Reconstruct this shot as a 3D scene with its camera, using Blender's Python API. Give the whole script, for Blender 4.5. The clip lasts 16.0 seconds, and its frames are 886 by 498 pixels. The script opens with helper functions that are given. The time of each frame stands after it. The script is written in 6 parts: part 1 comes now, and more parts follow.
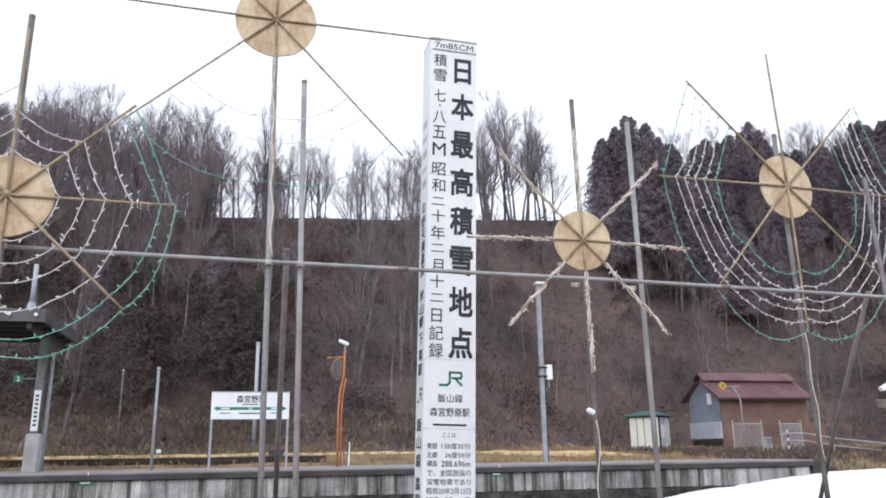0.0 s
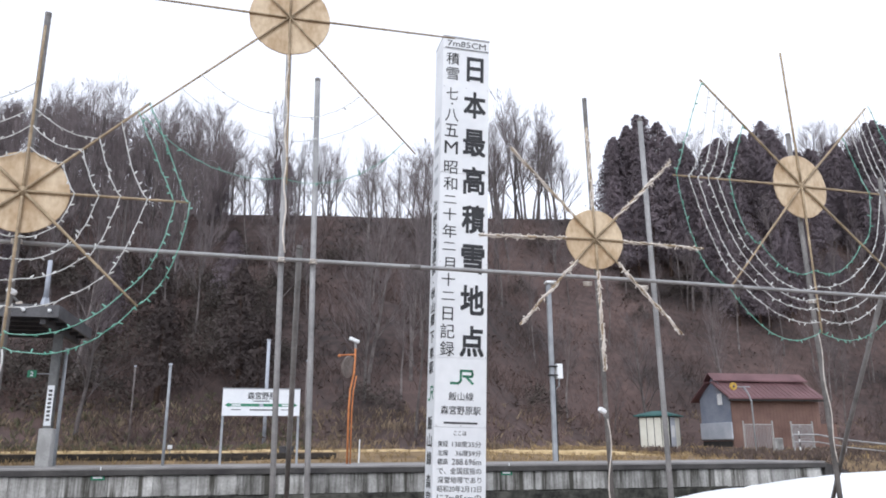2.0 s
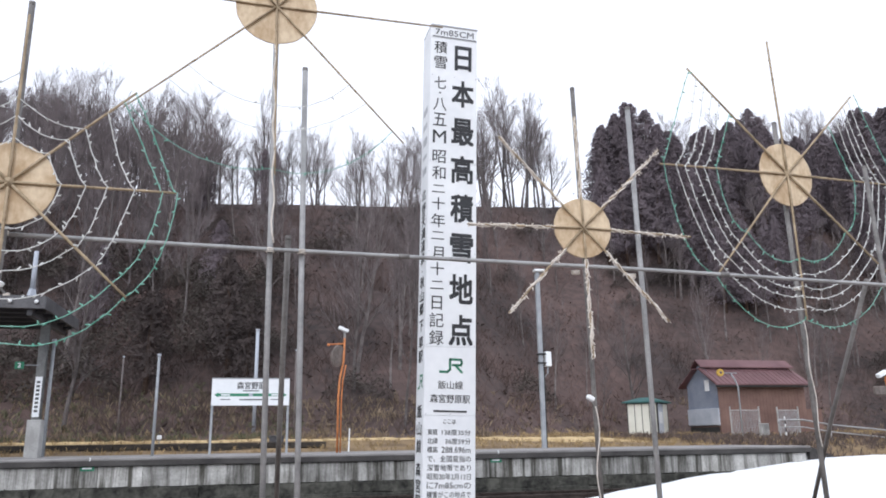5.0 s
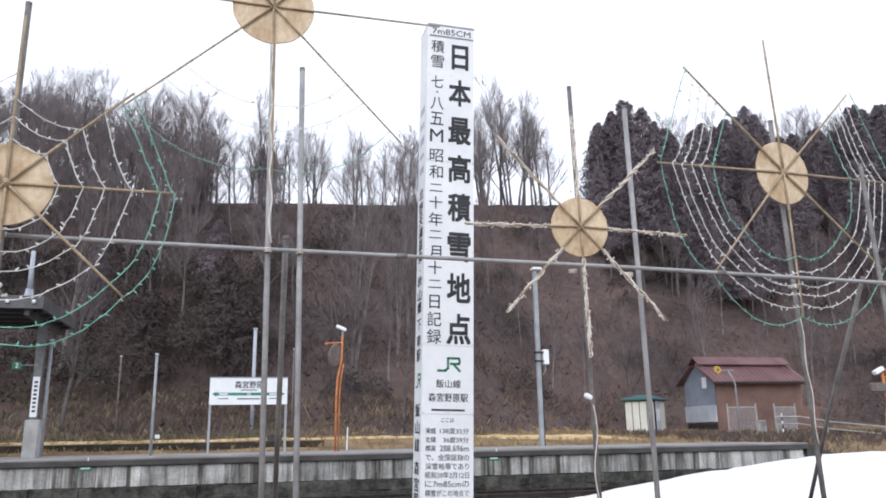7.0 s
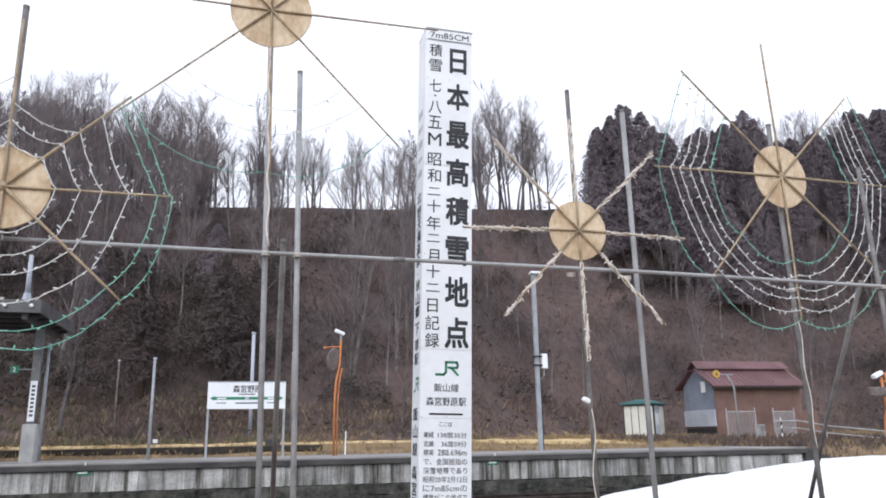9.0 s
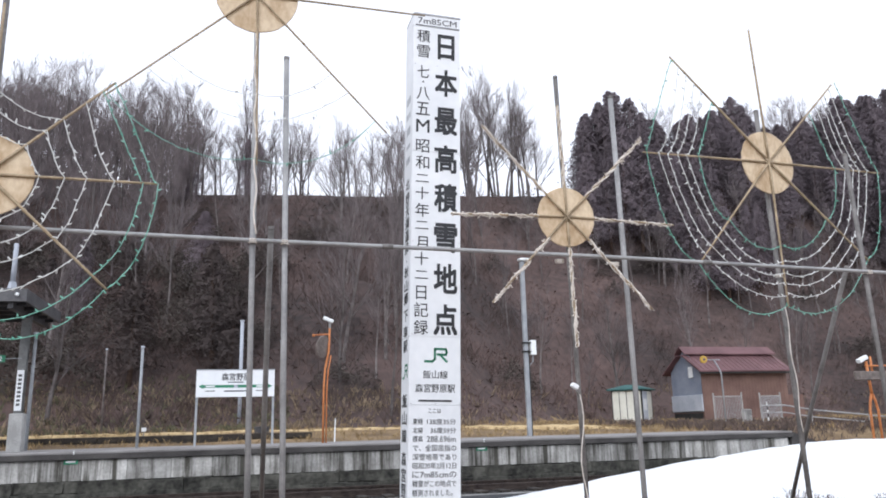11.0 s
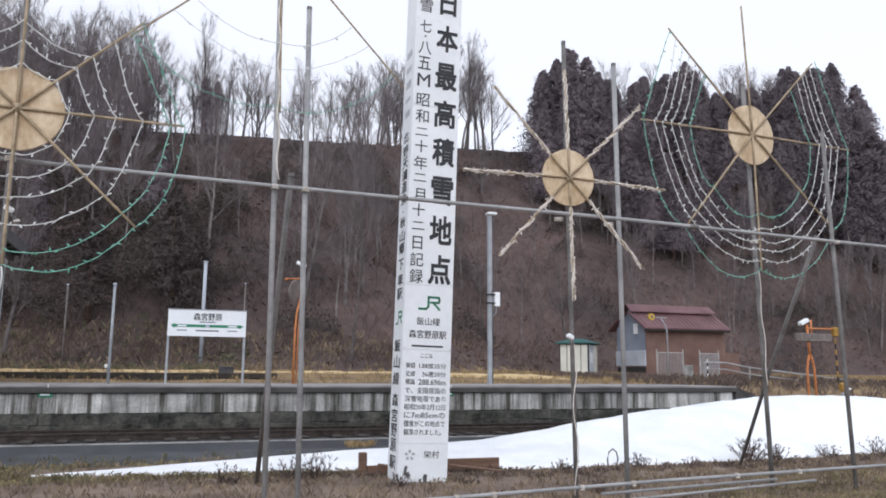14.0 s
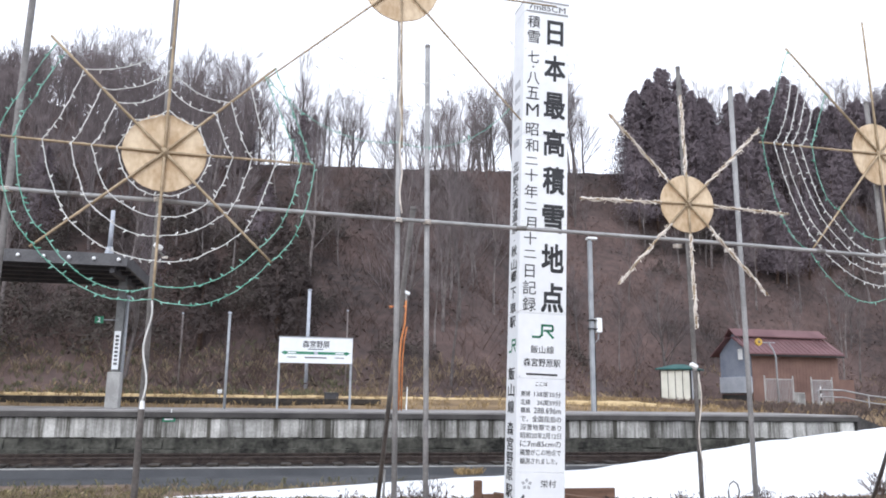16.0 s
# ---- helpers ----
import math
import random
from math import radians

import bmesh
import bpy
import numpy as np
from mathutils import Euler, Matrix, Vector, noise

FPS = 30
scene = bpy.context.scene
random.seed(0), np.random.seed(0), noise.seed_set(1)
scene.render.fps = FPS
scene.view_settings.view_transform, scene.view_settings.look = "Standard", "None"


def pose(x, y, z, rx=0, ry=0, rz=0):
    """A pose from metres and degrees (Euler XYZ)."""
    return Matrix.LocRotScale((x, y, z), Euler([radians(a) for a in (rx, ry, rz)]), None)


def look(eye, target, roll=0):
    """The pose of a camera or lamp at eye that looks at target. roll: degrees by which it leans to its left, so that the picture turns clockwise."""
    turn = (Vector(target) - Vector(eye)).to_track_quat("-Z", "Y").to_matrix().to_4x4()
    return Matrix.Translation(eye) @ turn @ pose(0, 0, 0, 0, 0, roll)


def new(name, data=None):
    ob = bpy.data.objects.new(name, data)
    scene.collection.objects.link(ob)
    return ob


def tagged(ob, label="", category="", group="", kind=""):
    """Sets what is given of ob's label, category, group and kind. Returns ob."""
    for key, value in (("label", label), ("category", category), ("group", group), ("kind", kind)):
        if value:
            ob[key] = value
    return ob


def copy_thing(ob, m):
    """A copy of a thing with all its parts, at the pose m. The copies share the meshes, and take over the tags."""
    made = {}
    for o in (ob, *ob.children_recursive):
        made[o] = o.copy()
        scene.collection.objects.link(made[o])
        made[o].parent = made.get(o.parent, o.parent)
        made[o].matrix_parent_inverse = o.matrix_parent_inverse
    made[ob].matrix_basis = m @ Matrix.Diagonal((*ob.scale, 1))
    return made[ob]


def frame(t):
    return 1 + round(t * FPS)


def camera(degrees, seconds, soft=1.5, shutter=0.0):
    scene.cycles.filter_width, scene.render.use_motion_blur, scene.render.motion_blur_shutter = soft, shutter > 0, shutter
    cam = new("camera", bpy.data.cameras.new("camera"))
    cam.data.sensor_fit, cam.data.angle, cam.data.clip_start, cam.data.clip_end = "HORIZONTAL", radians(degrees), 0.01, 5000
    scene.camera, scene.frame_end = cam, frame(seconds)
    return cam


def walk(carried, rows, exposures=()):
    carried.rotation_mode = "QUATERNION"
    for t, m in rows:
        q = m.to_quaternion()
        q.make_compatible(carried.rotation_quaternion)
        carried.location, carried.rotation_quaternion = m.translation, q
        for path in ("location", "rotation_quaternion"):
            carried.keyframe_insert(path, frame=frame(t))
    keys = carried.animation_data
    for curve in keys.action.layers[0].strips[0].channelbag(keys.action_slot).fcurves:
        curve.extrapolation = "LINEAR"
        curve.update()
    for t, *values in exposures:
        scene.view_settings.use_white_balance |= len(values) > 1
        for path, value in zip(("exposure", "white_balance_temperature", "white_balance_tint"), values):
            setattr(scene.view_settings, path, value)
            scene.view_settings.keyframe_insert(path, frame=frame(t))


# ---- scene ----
cam = camera(59.5, 16.0, soft=1.8)
EXPOSURES = [(0, 0.0, 6150, 13), (12.5, 0.05, 6150, 13), (13.5, -0.1, 6150, 13), (14.0, -0.18, 6150, 13), (14.5, -0.04, 6150, 13), (15.0, 0.08, 6150, 13), (16.0, 0.25, 6150, 13)]
PATH = [
    (0, (0.046, -0.233, 1.569), (0.514, 1.644, 2.075), -0.8),
    (0.5, (0.032, -0.223, 1.566), (0.515, 1.653, 2.061), -0.9),
    (1, (0.029, -0.218, 1.564), (0.497, 1.663, 2.059), -0.6),
    (1.5, (0.022, -0.223, 1.564), (0.479, 1.659, 2.067), -0.2),
    (2, (0.022, -0.234, 1.567), (0.465, 1.65, 2.069), -0.3),
    (2.5, (0.015, -0.225, 1.571), (0.468, 1.655, 2.079), -0.8),
    (3, (0.022, -0.232, 1.56), (0.484, 1.644, 2.08), -1.1),
    (3.5, (0.033, -0.25, 1.568), (0.496, 1.626, 2.084), -0.9),
    (4, (0.022, -0.255, 1.575), (0.5, 1.623, 2.066), -0.7),
    (6.5, (0.011, -0.262, 1.566), (0.474, 1.627, 2.033), -1.0),
    (7, (0.007, -0.273, 1.582), (0.487, 1.611, 2.05), -1.0),
    (7.5, (0.017, -0.267, 1.569), (0.494, 1.616, 2.045), -1.2),
    (8, (0.017, -0.269, 1.577), (0.498, 1.612, 2.057), -1.0),
    (10.5, (0.038, -0.251, 1.571), (0.532, 1.631, 2.035), -1.3),
    (11, (0.033, -0.249, 1.576), (0.544, 1.632, 2.022), -1.4),
    (11.5, (0.029, -0.257, 1.573), (0.521, 1.632, 2.011), -1.5),
    (12, (0.022, -0.256, 1.577), (0.496, 1.638, 2.012), -1.4),
    (12.5, (0.006, -0.267, 1.578), (0.516, 1.625, 1.98), -1.3),
    (13, (-0.124, -0.251, 1.555), (0.445, 1.629, 1.931), 1.1),
    (13.5, (-0.546, -0.25, 1.564), (0.177, 1.583, 1.904), 0.3),
    (14, (-0.809, -0.436, 1.53), (-0.156, 1.427, 1.848), 0.4),
    (14.5, (-1.07, -0.477, 1.561), (-0.415, 1.371, 1.955), 0.3),
    (15, (-1.179, -0.48, 1.566), (-0.548, 1.374, 1.971), 0.0),
    (15.5, (-1.199, -0.473, 1.559), (-0.684, 1.419, 1.956), 0.5),
    (16, (-1.194, -0.458, 1.57), (-0.762, 1.458, 1.948), 0.7),
]
walk(cam, [(t, look(eye, target, roll)) for t, eye, target, roll in PATH], EXPOSURES)

# ---- light ----
world = bpy.data.worlds.new("overcast_sky")
scene.world = world
world.use_nodes = True
wn, wl = world.node_tree.nodes, world.node_tree.links
wn.clear()
w_out = wn.new("ShaderNodeOutputWorld")
w_bg = wn.new("ShaderNodeBackground")
w_sky = wn.new("ShaderNodeTexSky")
w_sky.sky_type = 'NISHITA'
w_sky.sun_disc = False
w_sky.sun_elevation, w_sky.sun_rotation = radians(38), radians(212)
w_hsv = wn.new("ShaderNodeHueSaturation")
w_hsv.inputs["Saturation"].default_value = 0.12
w_hsv.inputs["Value"].default_value = 0.10
w_mix = wn.new("ShaderNodeMix")
w_mix.data_type = 'RGBA'
w_mix.inputs["Factor"].default_value = 0.80
w_mix.inputs["B"].default_value = (0.945, 0.975, 1.035, 1)
wl.new(w_sky.outputs["Color"], w_hsv.inputs["Color"])
wl.new(w_hsv.outputs["Color"], w_mix.inputs["A"])
wl.new(w_mix.outputs["Result"], w_bg.inputs["Color"])
wl.new(w_bg.outputs["Background"], w_out.inputs["Surface"])
w_bg.inputs["Strength"].default_value = 1.35

sun = new("sun", bpy.data.lights.new("sun", "SUN"))
sun.data.energy, sun.data.angle, sun.data.color = 1.35, radians(40), (1.0, 0.985, 0.96)
sun.matrix_world = look((-34, -42, 46), (0, 12, 0))


# ---- materials ----
def material(name, c1, c2, rough=0.8, metal=0.0, scale=4.0, fine=40.0, bump=0.2, stretch=(1, 1, 1), island=0.0, obj=0.0, streak=None):
    """Two colours mixed by noise at two sizes, with fine relief; island and obj vary brightness per piece."""
    m = bpy.data.materials.new(name)
    m.use_nodes = True
    n, l = m.node_tree.nodes, m.node_tree.links
    b = n["Principled BSDF"]
    b.inputs["Roughness"].default_value, b.inputs["Metallic"].default_value = rough, metal
    geo = n.new("ShaderNodeNewGeometry")
    mp = n.new("ShaderNodeMapping")
    mp.inputs["Scale"].default_value = stretch
    l.new(geo.outputs["Position"], mp.inputs["Vector"])
    big, small = n.new("ShaderNodeTexNoise"), n.new("ShaderNodeTexNoise")
    big.inputs["Scale"].default_value, small.inputs["Scale"].default_value = scale, fine
    big.inputs["Detail"].default_value, small.inputs["Detail"].default_value = 4, 3
    for t in (big, small):
        l.new(mp.outputs["Vector"], t.inputs["Vector"])
    add = n.new("ShaderNodeMath")
    add.operation = 'MULTIPLY_ADD'
    l.new(small.outputs["Fac"], add.inputs[0])
    add.inputs[1].default_value = 0.5
    l.new(big.outputs["Fac"], add.inputs[2])
    ramp = n.new("ShaderNodeValToRGB")
    ramp.color_ramp.elements[0].position, ramp.color_ramp.elements[1].position = 0.55, 0.95
    ramp.color_ramp.elements[0].color, ramp.color_ramp.elements[1].color = (*c1, 1), (*c2, 1)
    l.new(add.outputs[0], ramp.inputs["Fac"])
    colour = ramp.outputs["Color"]
    if streak:
        smp = n.new("ShaderNodeMapping")
        smp.inputs["Scale"].default_value = (4.2, 4.2, 0.28)
        l.new(geo.outputs["Position"], smp.inputs["Vector"])
        st = n.new("ShaderNodeTexNoise")
        st.inputs["Scale"].default_value, st.inputs["Detail"].default_value, st.inputs["Roughness"].default_value = 1.0, 6, 0.7
        l.new(smp.outputs["Vector"], st.inputs["Vector"])
        sr = n.new("ShaderNodeValToRGB")
        sr.color_ramp.elements[0].position, sr.color_ramp.elements[1].position = 0.42, 0.60
        sr.color_ramp.elements[0].color, sr.color_ramp.elements[1].color = (1, 1, 1, 1), (*streak, 1)
        l.new(st.outputs["Fac"], sr.inputs["Fac"])
        mul = n.new("ShaderNodeMix")
        mul.data_type, mul.blend_type = 'RGBA', 'MULTIPLY'
        mul.inputs["Factor"].default_value = 1.0
        l.new(colour, mul.inputs["A"])
        l.new(sr.outputs["Color"], mul.inputs["B"])
        colour = mul.outputs["Result"]
    if island or obj:
        hs = n.new("ShaderNodeHueSaturation")
        mr = n.new("ShaderNodeMapRange")
        k = island or obj
        mr.inputs["To Min"].default_value, mr.inputs["To Max"].default_value = 1 - k, 1 + k
        if island:
            l.new(geo.outputs["Random Per Island"], mr.inputs["Value"])
        else:
            oi = n.new("ShaderNodeObjectInfo")
            l.new(oi.outputs["Random"], mr.inputs["Value"])
        l.new(mr.outputs["Result"], hs.inputs["Value"])
        l.new(colour, hs.inputs["Color"])
        colour = hs.outputs["Color"]
    l.new(colour, b.inputs["Base Color"])
    if bump:
        bp = n.new("ShaderNodeBump")
        bp.inputs["Strength"].default_value, bp.inputs["Distance"].default_value = bump, 0.02
        l.new(add.outputs[0], bp.inputs["Height"])
        l.new(bp.outputs["Normal"], b.inputs["Normal"])
    return m


M_YARD = material("dead_grass_soil", (0.105, 0.073, 0.059), (0.26, 0.196, 0.147), 0.95, scale=0.9, fine=14, bump=0.7)
M_ASPHALT = material("asphalt", (0.032, 0.034, 0.038), (0.066, 0.069, 0.074), 0.7, scale=1.1, fine=60, bump=0.3)
M_BALLAST = material("dark_ballast", (0.022, 0.02, 0.02), (0.07, 0.065, 0.06), 0.9, scale=5, fine=35, bump=1.0)
M_DRY = material("dry_grass_ground", (0.13, 0.085, 0.045), (0.30, 0.21, 0.11), 0.95, scale=0.7, fine=12, bump=0.6)
M_LITTER = material("leaf_litter", (0.034, 0.026, 0.025), (0.132, 0.088, 0.078), 0.95, scale=0.11, fine=2.2, bump=0.7)
M_SNOW = material("old_snow", (0.76, 0.79, 0.81), (0.90, 0.91, 0.92), 0.6, scale=1.2, fine=18, bump=0.25)
M_PLATTOP = material("platform_surface", (0.20, 0.19, 0.185), (0.33, 0.32, 0.31), 0.85, scale=1.0, fine=40, bump=0.2)
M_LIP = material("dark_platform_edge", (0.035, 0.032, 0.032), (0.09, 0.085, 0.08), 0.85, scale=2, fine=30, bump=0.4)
M_PANEL = material("weathered_concrete", (0.30, 0.295, 0.275), (0.57, 0.565, 0.54), 0.85, scale=2.1, fine=18, bump=0.3, obj=0.36, streak=(0.15, 0.145, 0.125))
M_STONE = material("mossy_dark_stone", (0.014, 0.014, 0.012), (0.105, 0.104, 0.088), 0.95, scale=2.8, fine=11, bump=1.0, obj=0.04)
M_RAIL = material("rusty_rail_steel", (0.03, 0.022, 0.02), (0.09, 0.07, 0.06), 0.55, 0.6, scale=6, fine=40)
M_SLEEPER = material("tarred_timber", (0.02, 0.017, 0.015), (0.06, 0.05, 0.04), 0.9, scale=4, fine=30, bump=0.5)
M_KERB = material("grey_concrete", (0.17, 0.17, 0.165), (0.32, 0.32, 0.31), 0.9, scale=3, fine=25)
M_WHITE = material("white_enamel_panel", (0.77, 0.80, 0.82), (0.86, 0.885, 0.90), 0.45, scale=1.1, fine=9, bump=0.04)
M_EDGE = material("panel_joint_grey", (0.30, 0.31, 0.33), (0.48, 0.49, 0.5), 0.6, scale=3, fine=20)
M_BLACK = material("black_lettering", (0.012, 0.013, 0.016), (0.03, 0.032, 0.036), 0.5, scale=3, fine=20, bump=0)
M_GREYINK = material("grey_lettering", (0.04, 0.044, 0.05), (0.09, 0.095, 0.10), 0.5, scale=3, fine=20, bump=0)
M_GREEN = material("railway_green", (0.012, 0.16, 0.085), (0.03, 0.24, 0.13), 0.5, scale=3, fine=20, bump=0)
M_BAMBOO = material("weathered_bamboo", (0.25, 0.19, 0.115), (0.46, 0.36, 0.235), 0.6, scale=5, fine=30, bump=0.2)
M_BAMBOO_G = material("greyed_bamboo", (0.22, 0.19, 0.13), (0.40, 0.34, 0.24), 0.65, scale=5, fine=30, bump=0.2)
M_PLY = material("weathered_plywood", (0.46, 0.325, 0.19), (0.73, 0.60, 0.42), 0.7, scale=4.5, fine=22, bump=0.15, stretch=(1, 1, 0.6))
M_PIPE = material("galvanised_pipe", (0.25, 0.255, 0.255), (0.40, 0.40, 0.40), 0.55, 0.1, scale=3, fine=30, bump=0.1)
M_PIPE_D = material("dull_dark_pipe", (0.12, 0.115, 0.11), (0.25, 0.24, 0.23), 0.65, 0.1, scale=3, fine=30, bump=0.15)
M_STRING = material("white_light_cable", (0.54, 0.56, 0.54), (0.76, 0.77, 0.75), 0.5, scale=8, fine=40, bump=0)
M_STRING_G = material("green_light_cable", (0.08, 0.31, 0.22), (0.30, 0.56, 0.47), 0.5, scale=8, fine=40, bump=0)
M_ROPE = material("pale_rope_wrap", (0.56, 0.50, 0.43), (0.84, 0.80, 0.74), 0.9, scale=10, fine=60, bump=0.6)
M_TIMBER = material("reddish_board", (0.12, 0.068, 0.045), (0.23, 0.135, 0.09), 0.8, scale=3, fine=30, bump=0.3, stretch=(0.4, 3, 3))
M_GREYSTEEL = material("grey_painted_steel", (0.27, 0.29, 0.31), (0.40, 0.42, 0.44), 0.55, 0.1, scale=3, fine=20, bump=0.08)
M_CONC = material("column_concrete", (0.30, 0.30, 0.29), (0.45, 0.45, 0.44), 0.85, scale=3, fine=25)
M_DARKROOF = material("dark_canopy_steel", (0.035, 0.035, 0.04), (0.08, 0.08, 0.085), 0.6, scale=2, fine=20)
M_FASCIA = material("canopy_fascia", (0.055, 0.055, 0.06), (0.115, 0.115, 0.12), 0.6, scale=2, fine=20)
M_ORANGE = material("orange_paint", (0.42, 0.13, 0.035), (0.64, 0.25, 0.085), 0.55, scale=5, fine=30)
M_YELLOW = material("yellow_paint", (0.42, 0.26, 0.04), (0.64, 0.42, 0.08), 0.5, scale=5, fine=30)
M_MIRROR = material("mirror_housing_back", (0.10, 0.085, 0.075), (0.22, 0.18, 0.16), 0.5, scale=5, fine=20)
M_ROOFRED = material("rusty_red_roof", (0.12, 0.058, 0.062), (0.20, 0.105, 0.11), 0.6, 0.1, scale=0.8, fine=12, bump=0.15)
M_BARN = material("brown_wall_sheet", (0.13, 0.075, 0.062), (0.22, 0.135, 0.11), 0.75, scale=0.8, fine=15, bump=0.2)
M_BLUEGREY = material("blue_grey_sheet", (0.17, 0.20, 0.26), (0.30, 0.33, 0.39), 0.6, scale=1, fine=15)
M_PALEBLUE = material("pale_sheet", (0.36, 0.40, 0.46), (0.52, 0.55, 0.60), 0.6, scale=1, fine=15)
M_SHED = material("cream_shed_panel", (0.60, 0.60, 0.52), (0.76, 0.76, 0.68), 0.6, scale=1.2, fine=18, obj=0.06)
M_SHEDROOF = material("teal_shed_roof", (0.02, 0.09, 0.085), (0.05, 0.15, 0.14), 0.5, scale=2, fine=20)
M_DARK = material("dark_gap", (0.012, 0.012, 0.012), (0.03, 0.03, 0.03), 0.8, scale=3, fine=20)
M_WOODBARK = material("dark_wood_bark", (0.09, 0.077, 0.078), (0.20, 0.174, 0.174), 0.9, scale=2.5, fine=14, bump=0.3)
M_BARK = material("grey_bark", (0.08, 0.068, 0.066), (0.20, 0.178, 0.17), 0.9, scale=2.5, fine=14, bump=0.4, obj=0.3)
M_TWIG = material("winter_twigs", (0.105, 0.088, 0.088), (0.20, 0.17, 0.172), 0.9, scale=2.5, fine=14, bump=0, obj=0.25)
M_BRUSH = material("winter_brush", (0.042, 0.031, 0.028), (0.145, 0.097, 0.084), 0.9, scale=0.11, fine=2.2, bump=0, island=0.45)
# far cedars: colour lifted to a greyish purple, with the air's haze painted in
M_CEDAR = material("hazed_cedar_foliage", (0.215, 0.180, 0.198), (0.30, 0.255, 0.278), 0.9, scale=0.5, fine=5, bump=0, obj=0.16)
M_CEDARB = material("bronzed_cedar_foliage", (0.085, 0.070, 0.068), (0.15, 0.12, 0.112), 0.9, scale=0.5, fine=5, bump=0, obj=0.16)
M_CEDARBARK = material("cedar_bark", (0.05, 0.03, 0.022), (0.12, 0.08, 0.06), 0.9, scale=3, fine=14, bump=0.4)
M_STRAW = material("dry_straw", (0.17, 0.115, 0.055), (0.42, 0.31, 0.16), 0.9, scale=1.5, fine=9, bump=0, island=0.4)
M_WEED = material("dead_weeds", (0.11, 0.080, 0.056), (0.29, 0.225, 0.15), 0.9, scale=1.5, fine=9, bump=0, island=0.45)
M_DARKWEED = material("dark_dead_weeds", (0.055, 0.042, 0.037), (0.165, 0.122, 0.102), 0.9, scale=1.5, fine=9, bump=0, island=0.5)
M_OLIVE = material("olive_winter_grass", (0.12, 0.10, 0.05), (0.30, 0.25, 0.135), 0.9, scale=1.5, fine=9, bump=0, island=0.45)
M_GREENWEED = material("dull_green_weeds", (0.075, 0.075, 0.042), (0.16, 0.155, 0.09), 0.9, scale=1.5, fine=9, bump=0, island=0.4)
M_LENS = material("lamp_glass", (0.80, 0.82, 0.82), (0.88, 0.9, 0.9), 0.2, scale=5, fine=30, bump=0)
M_BERM = material("straw_bank_edge", (0.40, 0.29, 0.14), (0.60, 0.46, 0.26), 0.95, scale=1.0, fine=10, bump=0.8)



def let_light_through(m, share):
    """Thin foliage: part of the light passes through the leaf."""
    n, l = m.node_tree.nodes, m.node_tree.links
    b, out = n["Principled BSDF"], n["Material Output"]
    t, mix = n.new("ShaderNodeBsdfTranslucent"), n.new("ShaderNodeMixShader")
    l.new(b.inputs["Base Color"].links[0].from_socket, t.inputs["Color"])
    mix.inputs["Fac"].default_value = share
    l.new(b.outputs["BSDF"], mix.inputs[1])
    l.new(t.outputs["BSDF"], mix.inputs[2])
    l.new(mix.outputs["Shader"], out.inputs["Surface"])
    return m


let_light_through(M_CEDAR, 0.4)
let_light_through(M_CEDARB, 0.4)
R = random.Random(7)


